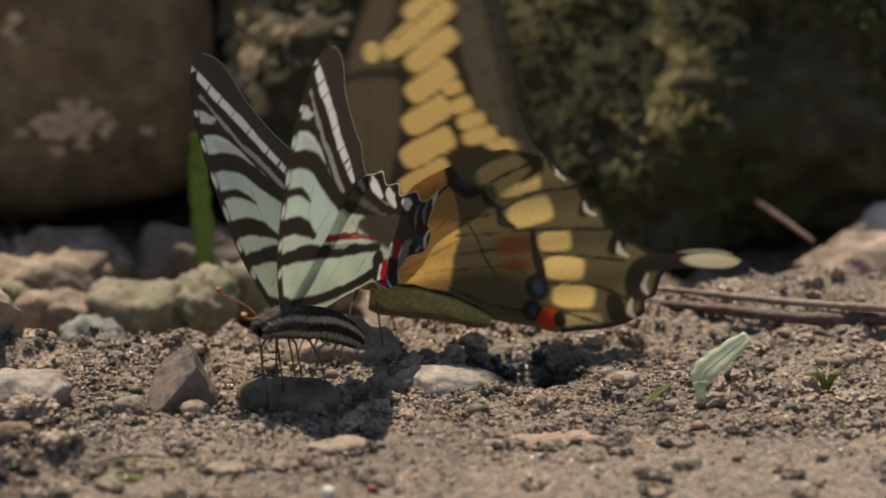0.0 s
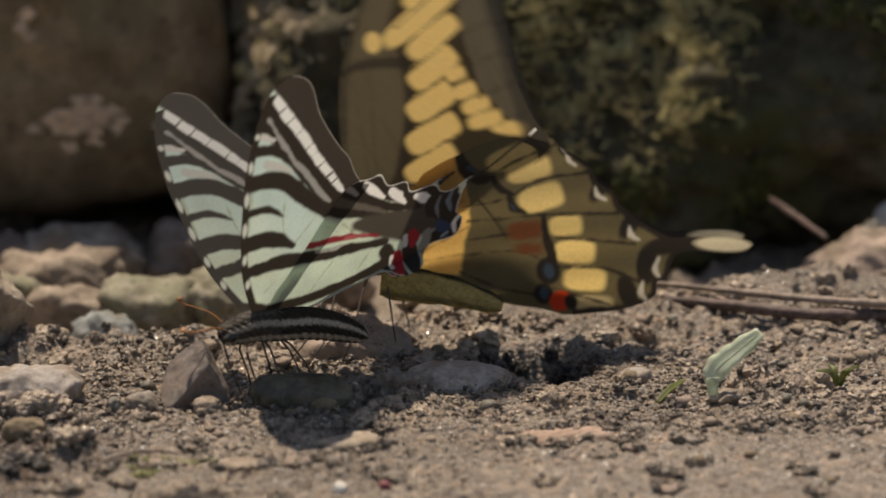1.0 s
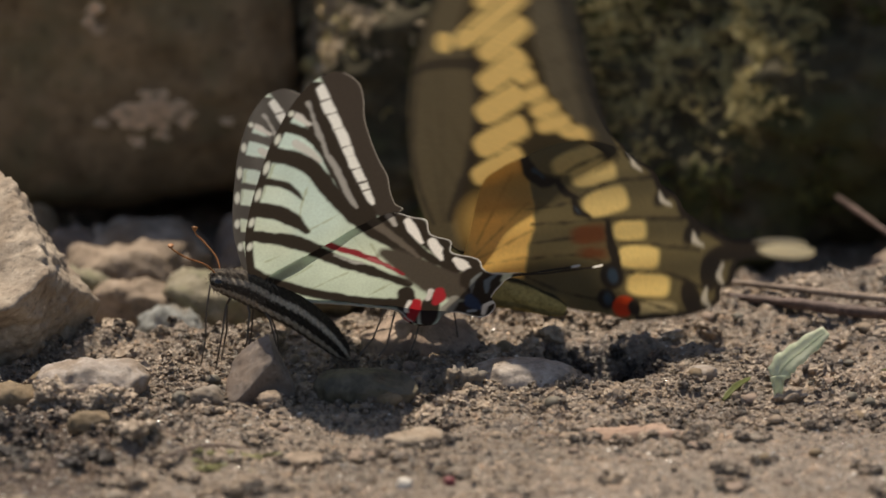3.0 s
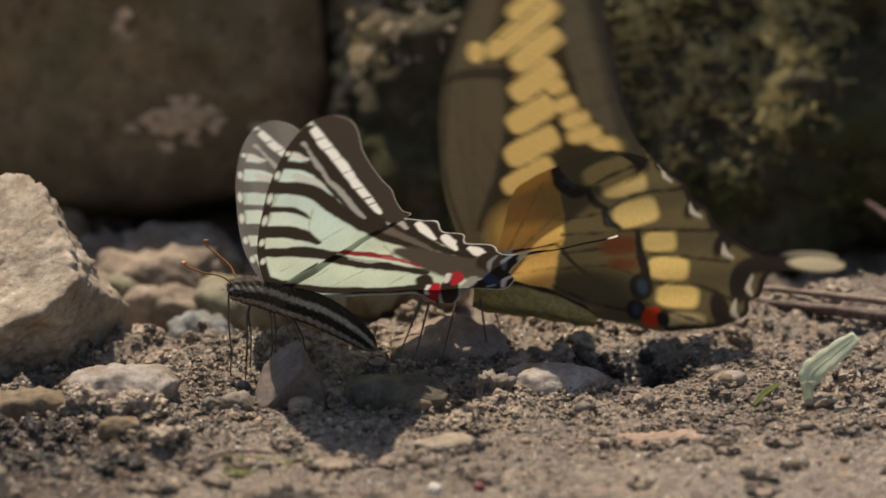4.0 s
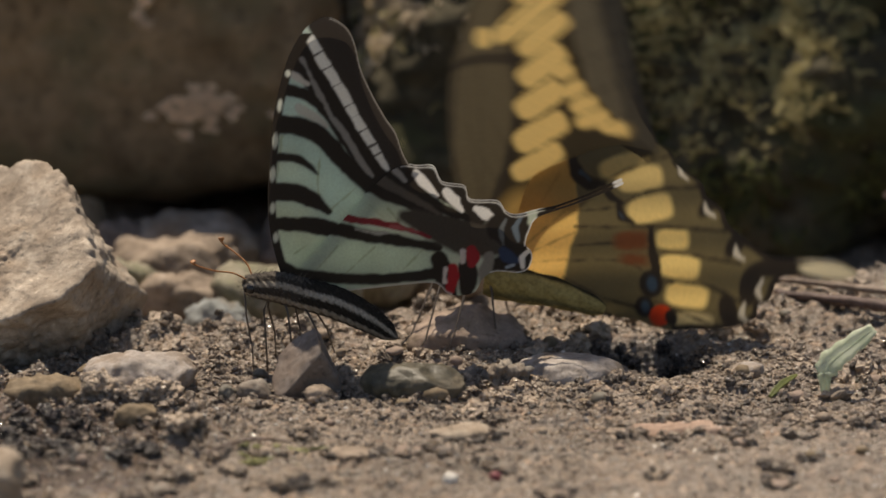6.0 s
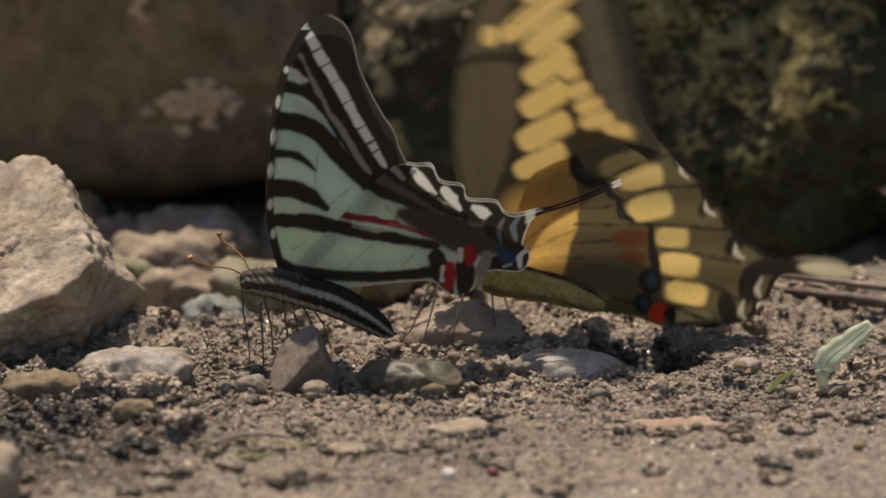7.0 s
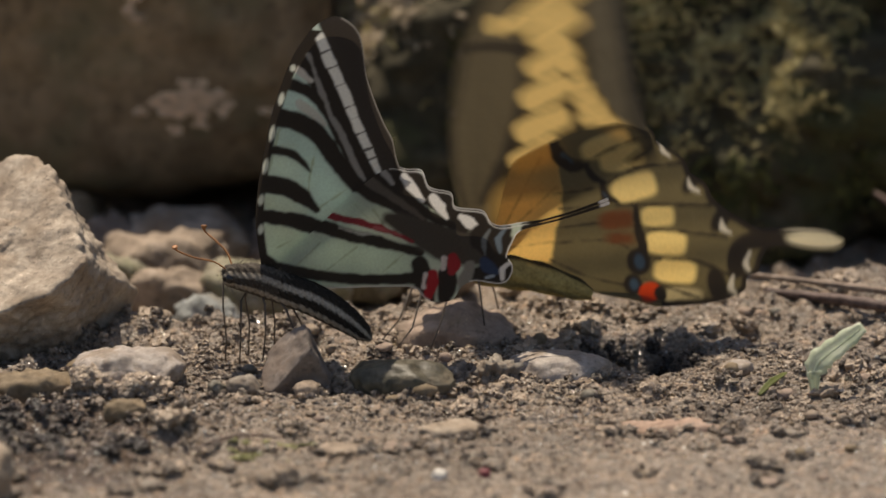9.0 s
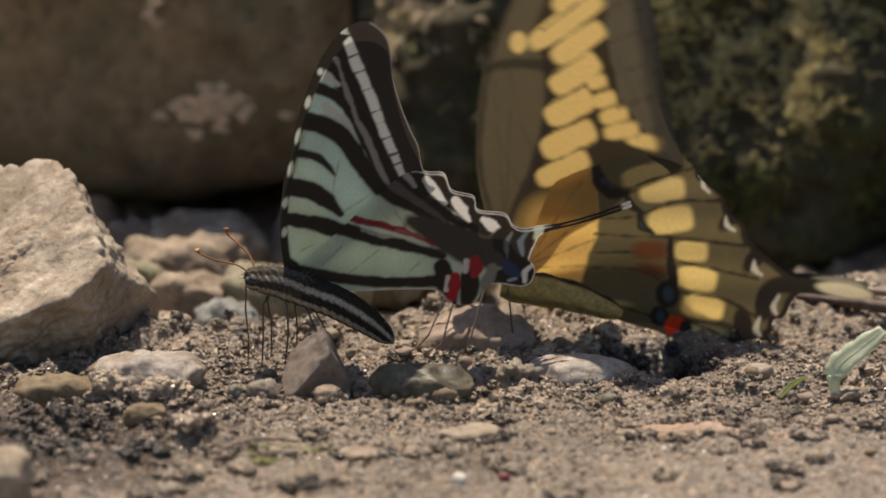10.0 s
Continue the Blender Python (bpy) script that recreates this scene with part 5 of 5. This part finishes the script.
striped_body = [
    ("abdomen", furry([(2.0, -0.9, -1.0), (7.5, -1.7, -2.9), (12.5, -2.3, -5.9), (16.6, -2.6, -9.4)], [2.3, 2.45, 2.5, 2.45, 2.3, 2.0, 1.5, 0.3], 26, 64, stripes)),
    ("thorax", furry([(-4.2, -0.6, 0.6), (-1.5, -0.7, 0.3), (1.2, -0.8, -0.6), (4.0, -1.1, -1.6)], [1.9, 2.4, 2.5, 2.3], 16, 56, hoary)),
    ("head", furry([(-6.4, -0.7, 0.6), (-5.0, -0.7, 0.8), (-3.4, -0.6, 0.6)], [1.0, 1.7, 1.9, 1.8], 12, 40, hoary)),
    ("eye", small_ball("eye", (-5.2, -1.9, 0.7), 0.85, M_EYE)),
    ("eye", small_ball("eye", (-5.2, 0.6, 0.7), 0.85, M_EYE)),
]
striped_legs = [
    [(-2.5, -1.3, -1.0), (-3.6, -2.0, -3.0), (-3.7, -2.4, -7.6), (-4.0, -2.4, -13.2)],
    [(-0.5, -1.3, -1.4), (0.1, -2.6, -3.4), (0.2, -3.0, -7.6), (-0.4, -3.2, -12.4)],
    [(1.5, -1.3, -1.8), (3.4, -2.8, -4.2), (4.8, -3.4, -8.0), (5.4, -3.6, -12.6)],
    [(-2.5, 0.3, -1.0), (-3.0, 1.6, -3.4), (-2.4, 2.4, -7.6), (-2.6, 2.6, -12.8)],
    [(-0.5, 0.3, -1.4), (1.2, 2.0, -3.6), (1.6, 2.8, -7.8), (1.4, 3.0, -12.4)],
    [(1.5, 0.3, -1.8), (4.0, 2.0, -4.4), (5.8, 3.0, -8.2), (6.6, 3.4, -12.4)],
]
striped_antennae = [[(-5.4, -1.0, 1.6), (-7.6, -2.0, 3.4), (-10.6, -3.0, 4.4), (-13.2, -4.0, 5.8), (-13.6, -4.3, 6.6)],
                    [(-4.8, 0.0, 1.8), (-5.6, 1.5, 3.9), (-7.4, 2.8, 5.6), (-9.0, 3.6, 6.9), (-9.2, 3.9, 7.9)]]
striped, striped_wings, striped_head = butterfly("black and white striped swallowtail butterfly drinking from damp soil",
                                   (striped_fw, striped_hw), striped_body, striped_legs, striped_antennae, M_FUR)
limb("proboscis", [(-6.3, -0.7, 0.0), (-6.4, -0.9, -4.0), (-6.0, -1.0, -9.0), (-6.2, -1.0, -13.0)], [0.16, 0.14, 0.12, 0.1], M_LEG, striped_head, "thin dark tongue reaching to the soil")
M_HAIR = plain("brown_grey_hair", (0.17, 0.145, 0.12), 0.8)
fuzz("fur_tuft", [(-4.2, -0.6, 0.7), (-1, -0.7, 0.3), (3, -1.0, -1.0)], 2.3, 1.1, 700, M_HAIR, striped, 3)
fuzz("fur_tuft", [(-5.6, -0.7, 0.7), (-3.6, -0.6, 0.6)], 1.7, 0.9, 380, M_LEG, striped, 4)
fuzz("fur_tuft", [(2.5, -0.9, -1.2), (7.5, -1.7, -2.9), (12.5, -2.3, -5.9), (15.6, -2.5, -8.5)], 2.1, 0.45, 600, M_LEG, striped, 5)
fuzz("fur_tuft", [(2.5, -0.9, -0.6), (7.5, -1.7, -2.3), (12.5, -2.3, -5.1), (15.6, -2.5, -7.9)], 1.8, 0.5, 500, M_LEG, striped, 6)

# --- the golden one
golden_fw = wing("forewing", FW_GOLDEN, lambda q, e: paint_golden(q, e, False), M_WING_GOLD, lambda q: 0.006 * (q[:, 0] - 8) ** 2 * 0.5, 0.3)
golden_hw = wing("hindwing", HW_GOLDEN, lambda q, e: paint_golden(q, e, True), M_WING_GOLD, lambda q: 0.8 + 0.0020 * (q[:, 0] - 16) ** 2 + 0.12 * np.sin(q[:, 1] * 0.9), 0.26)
STRAW = (0.36, 0.275, 0.105)
straw = bands([(0, 0.55, (0.04, 0.032, 0.02)), (1.9, 2.4, (0.21, 0.175, 0.08))], STRAW)
golden_body = [
    ("abdomen", furry([(-1.5, -0.5, -2.2), (4, -0.9, -2.9), (10.5, -1.2, -4.4), (17.2, -1.4, -7.0)], [2.2, 2.7, 2.8, 2.7, 2.5, 2.2, 1.8, 0.8], 8, 28, straw)),
    ("thorax", furry([(-8.2, 0, 3.4), (-5, 0, 3.0), (-1.5, 0, 1.6), (2.2, 0, 0.0)], [1.8, 2.6, 2.8, 2.3], 8, 28, straw)),
    ("head", furry([(-10.4, 0, 3.6), (-9.2, 0, 3.8), (-7.6, 0, 3.4)], [0.6, 1.7, 1.8, 1.7], 6, 24, straw)),
    ("eye", small_ball("eye", (-9.4, -1.3, 3.7), 1.0, M_EYE)),
    ("eye", small_ball("eye", (-9.4, 1.3, 3.7), 1.0, M_EYE)),
]
golden_legs = [
    [(-6, -1.2, 0.8), (-9.5, -4.0, -1.5), (-13, -8, -8.5), (-17, -12, -12.0)],
    [(-5, -1.2, 0.6), (-8.5, -5.0, -1.8), (-11, -9, -9.5), (-14, -12.5, -12.4)],
    [(-3, -1.2, 0.0), (-4.5, -5.0, -2.4), (-6.5, -9, -8.5), (-8.5, -12.0, -12.6)],
    [(-1, -1.2, -0.6), (-0.5, -3.4, -3.0), (0.0, -4, -8.0), (0.4, -4.2, -11.6)],
    [(-6, 1.2, 0.8), (-9, 3.0, -1.5), (-11, 4, -8.0), (-12, 4.6, -11.6)],
    [(-1, 1.2, -0.6), (1, 3.4, -3.0), (2.4, 4, -8.0), (3.0, 4.6, -11.0)],
]
golden_antennae = [[(-10.0, -0.6, 4.6), (-13, -1.0, 8.0), (-16, -1.2, 10.5), (-19, -1.0, 12.2), (-20, -1.0, 13.0)],
                   [(-10.0, 0.6, 4.6), (-12.4, 2.5, 8.6), (-15, 4.5, 11.6), (-17.5, 6.4, 14.0), (-18.2, 6.8, 14.9)]]
golden, golden_wings, _ = butterfly("large golden yellow and brown swallowtail butterfly fluttering on damp soil",
                                 (golden_fw, golden_hw), golden_body, golden_legs, golden_antennae, M_FUR)
golden.scale = (1.03, 1.03, 1.03)


# ------------------------------------------------------------ what moves
# seconds; hinge x, y, z (mm); heading, pitch; opening of the near and the far wings; forward sweep of the forewings (degrees)
STRIPED = [
    (0, -24.8, -20, 13.7, 54.7, -7.1, 7.8, 27.1, 2.5), (0.5, -25.3, -20, 12.5, 53.1, -12.9, 14.9, 23.6, 0.1), (0.9, -29.2, -17, 11.2, 37.6, -17.6, 18.2, 44.9, 3.1),
    (1, -30.7, -16, 11.4, 32.2, -16.8, 17.8, 47, 3.6), (1.2, -32, -13, 12, 19.1, -8.7, 30.3, 39.9, 2.8), (1.5, -34.4, -11, 14, 11.5, 11.4, 35.1, 44.2, -0.9),
    (1.7, -35.1, -10, 14.3, 5, 14, 21.9, 42.8, -3), (1.85, -37.1, -10, 14, 10.6, 11, 15, 42.8, -7), (2, -39.6, -10, 13.8, 14.2, 6, 14.1, 51.8, -8.1),
    (2.1, -39.9, -10, 13.7, 15.2, 7.9, 14.4, 52.8, -7.4), (2.2, -39.5, -9, 13.6, 16.2, 10.8, 14.6, 50.7, -5.7), (2.3, -39.6, -9, 13.6, 16.3, 11.8, 14.9, 53.7, -2.9),
    (2.5, -40.4, -9, 14, 13.3, 12.6, 17.4, 58.6, -2.5), (2.7, -41.2, -8, 14, 10.1, 11.2, 19, 51.5, -1.9), (3.8, -43.8, -6, 14, 10.8, 0.4, 39.3, 65.8, -3.6),
    (4, -44, -6, 13.9, 11.6, 0, 37.9, 63.7, -3), (4.3, -43.9, -6, 13.5, 10.9, -1, 41.2, 65.6, -4), (4.5, -44.2, -6, 14, 8.4, -1.4, 34.7, 60.5, -2.6),
    (4.6, -44.6, -6, 13, 5, -7, 8, 8, 5), (5, -43.8, -6, 13.6, 4, -7, 0.4, 0.4, 0), (5.5, -44, -6, 13.2, 4, -6, 0.4, 0.4, 3),
    (7, -44.2, -6, 12.8, 3, -5, 0.4, 0.4, 2.7), (7.3, -44.7, -6, 12.8, 4, -3, 3, 7, 4), (7.5, -45.2, -6, 12.9, 4, -3, 2, 5, 6.3),
    (7.7, -45, -6, 12.9, 4, -3.5, 0.8, 1, 7.9),
    (8, -44.6, -6, 12.9, 3, -4, 0.4, 0.4, 7), (8.3, -45, -6, 12.9, 4, -3, 0.4, 0.4, 6), (8.5, -45, -6, 12.9, 4, -3, 0.4, 0.4, 2.8), (9, -45.8, -6, 13.4, 4, -1, 0.4, 0.4, 5),
    (9.5, -45.6, -6, 12.6, 4, -2, 0.4, 0.4, 5), (10, -45.4, -6, 13.6, 4, -1, 0.4, 0.4, 6.3),
]
# the other one quivers all the time: tenths of a second and the tilt of its hind wings (degrees)
TILTS = {0: -5.2, 1: -7.4, 2: -7.4, 3: -6.1, 4: -4.6, 5: -3.9, 6: -5.4, 7: -3.7, 8: -4.5, 9: -6.8, 10: -9.1, 11: -7.1, 12: -5.5, 13: -9.9, 14: -4.4,
         15: -8.8, 16: -7.4, 17: -5.7, 18: -5.1, 19: -7.4, 20: -5.2, 21: -5.0, 22: -4.2, 23: -6.3, 24: -8.6, 25: -7.2, 26: -7.8, 27: -7.2}
TILTS.update({38: -2.6, 39: -3.7, 40: -4.5, 41: -4.4, 42: -1.4, 43: -2.4, 44: -0.4, 45: -0.5, 46: -5.8, 47: -9.5, 48: -5.7, 49: -4.9, 50: -5.4, 51: -5.3,
              52: -6.2, 53: -8.4, 54: -4.2, 55: -4.8, 56: -6.1, 57: -8.1})
TILTS.update({68: -6.1, 69: -6.0, 70: -4.2, 71: -4.4, 72: -1.1, 73: -7.1, 74: 0.9, 75: -0.6, 76: -2.4, 77: -1.5, 78: 1.0, 79: 0.1, 80: 2.0, 81: 1.7,
              82: 1.3, 83: -2.5, 84: -2.7, 85: -2.9, 86: 0.0, 87: 3.4, 88: -0.1, 89: -0.4, 90: -8.9, 91: 1.5, 92: 0.0, 93: -0.3, 94: 0.4, 95: 1.2, 96: 0.9,
              97: 0.2, 98: -0.9, 99: 0.2, 100: -0.2})
for k in list(range(28, 38)) + list(range(58, 68)):      # it goes on quivering where nothing tells how
    TILTS[k] = -5.0 + 2.2 * math.sin(k * 2.3)
# seconds, place of its hinge (mm across and up) and the tilt of its hind wings at that moment (degrees)
PERCH = [(0, -10.3, 11.4, -5.9), (0.5, -9.7, 12.7, -1.6), (1, -10.5, 13.2, -6.7), (1.5, -11.1, 11.7, -9.9), (2, -10.1, 12.1, -6.9), (2.5, -10.8, 12.4, -8.0),
         (4, -10.9, 11.5, -5.5), (4.5, -10.2, 10.0, -1.8), (5, -11.6, 11.7, -5.4), (5.5, -12.1, 11.9, -1.0), (7, -11.7, 11.7, -1.9), (7.5, -10.9, 11.8, 0.4),
         (8, -11.8, 11.2, 1.9), (8.5, -12.6, 11.3, -0.6), (9, -12.5, 13.6, -5.8), (9.5, -11.1, 10.6, 2.3), (10, -10.7, 11.5, 0.4)]
perch_times = [r[0] for r in PERCH]
beat = {n: TILTS[n] + float(np.interp(n / 10, perch_times, [r[3] - TILTS[round(r[0] * 10)] for r in PERCH])) for n in TILTS}
# seconds, forward sweep of the near forewing against the hindwing, of the far one, opening of near and far
SWEEPS = [(0, -7, -1, 10, 14), (0.5, -6, 0, 10, 14), (1, -9, -4, 16, 14), (1.5, -9, -4, 10, 16), (2, -5, 0, 10, 14), (2.5, -8, -2, 13, 14),
          (4, -8, -3, 14, 14), (4.5, -10, -4, 22, 18), (5, -14, -8, 10, 14), (5.5, -13, -5, 10, 16), (7, -11, -4, 14, 14), (7.5, -1, 4, 10, 14),
          (8, -4, 2, 10, 14), (8.5, -3, 3, 12, 16), (9, -3, 2, 14, 18), (9.5, -9, -3, 22, 16), (10, -11, -5, 14, 14)]
# seconds and swing of the shiver (degrees)
FLUTTER = [(0.0, 3.5), (0.5, 5.5), (1.0, 3), (1.5, 4), (2.0, 2), (2.5, 4), (4.0, 4), (4.5, 3), (5.0, 3), (5.5, 5), (7.0, 4.5), (7.5, 2.5), (8.0, 1.5), (8.5, 5), (9.0, 9), (9.5, 2.5), (10.0, 3)]
GOLDEN = []
for k in range(301):                                     # a rapid shiver on top of the slower beat
    t = k / 30
    row = [float(np.interp(t, [r[0] for r in SWEEPS], [r[c] for r in SWEEPS])) for c in (1, 2, 3, 4)]
    wag = float(np.interp(t, [r[0] for r in FLUTTER], [r[1] for r in FLUTTER])) * math.sin(2 * math.pi * 10 * t)
    tilt = float(np.interp(t * 10, sorted(TILTS), [beat[n] for n in sorted(TILTS)]))
    place = [float(np.interp(t, perch_times, [r[c] for r in PERCH])) for c in (1, 2)]
    GOLDEN.append((t, tilt, row[0] + wag, row[1] + wag * 0.8, row[2] - 13 + 0.6 * wag, row[3] + 3 - 0.6 * wag, wag, *place))


def motions():
    walk(striped, [(t, pose(x * MM, y * MM, z * MM, 0, pitch, turn)) for t, x, y, z, turn, pitch, a, b, c in STRIPED])
    for kind, share in (("forewing", 1), ("hindwing", 0)):
        walk(striped_wings[(kind, -1)], [(r[0], pose(0, -0.0002, 0, r[6]) @ pose(0, 0, 0, 0, share * r[8])) for r in STRIPED])
        walk(striped_wings[(kind, 1)], [(r[0], pose(0, 0.0002, 0, -r[7]) @ pose(0, 0, 0, 0, share * r[8])) for r in STRIPED])
    walk(golden, [(r[0], pose(r[7] * MM, 0.013, r[8] * MM, 0, 0.25 * r[1], 4)) for r in GOLDEN])
    for side, at, opening, sign in ((-1, -0.0006, 4, 1), (1, 0.0006, 5, -1)):
        walk(golden_wings[("forewing", side)], [(r[0], pose(0, at, 0, sign * r[opening]) @ pose(0, 0, 0, 0, 0.75 * r[1] + r[2 if side < 0 else 3])) for r in GOLDEN])
        walk(golden_wings[("hindwing", side)], [(r[0], pose(0, at, 0, sign * r[opening]) @ pose(0, 0, 0, 0, 0.75 * r[1] + 0.3 * r[6])) for r in GOLDEN])


motions()
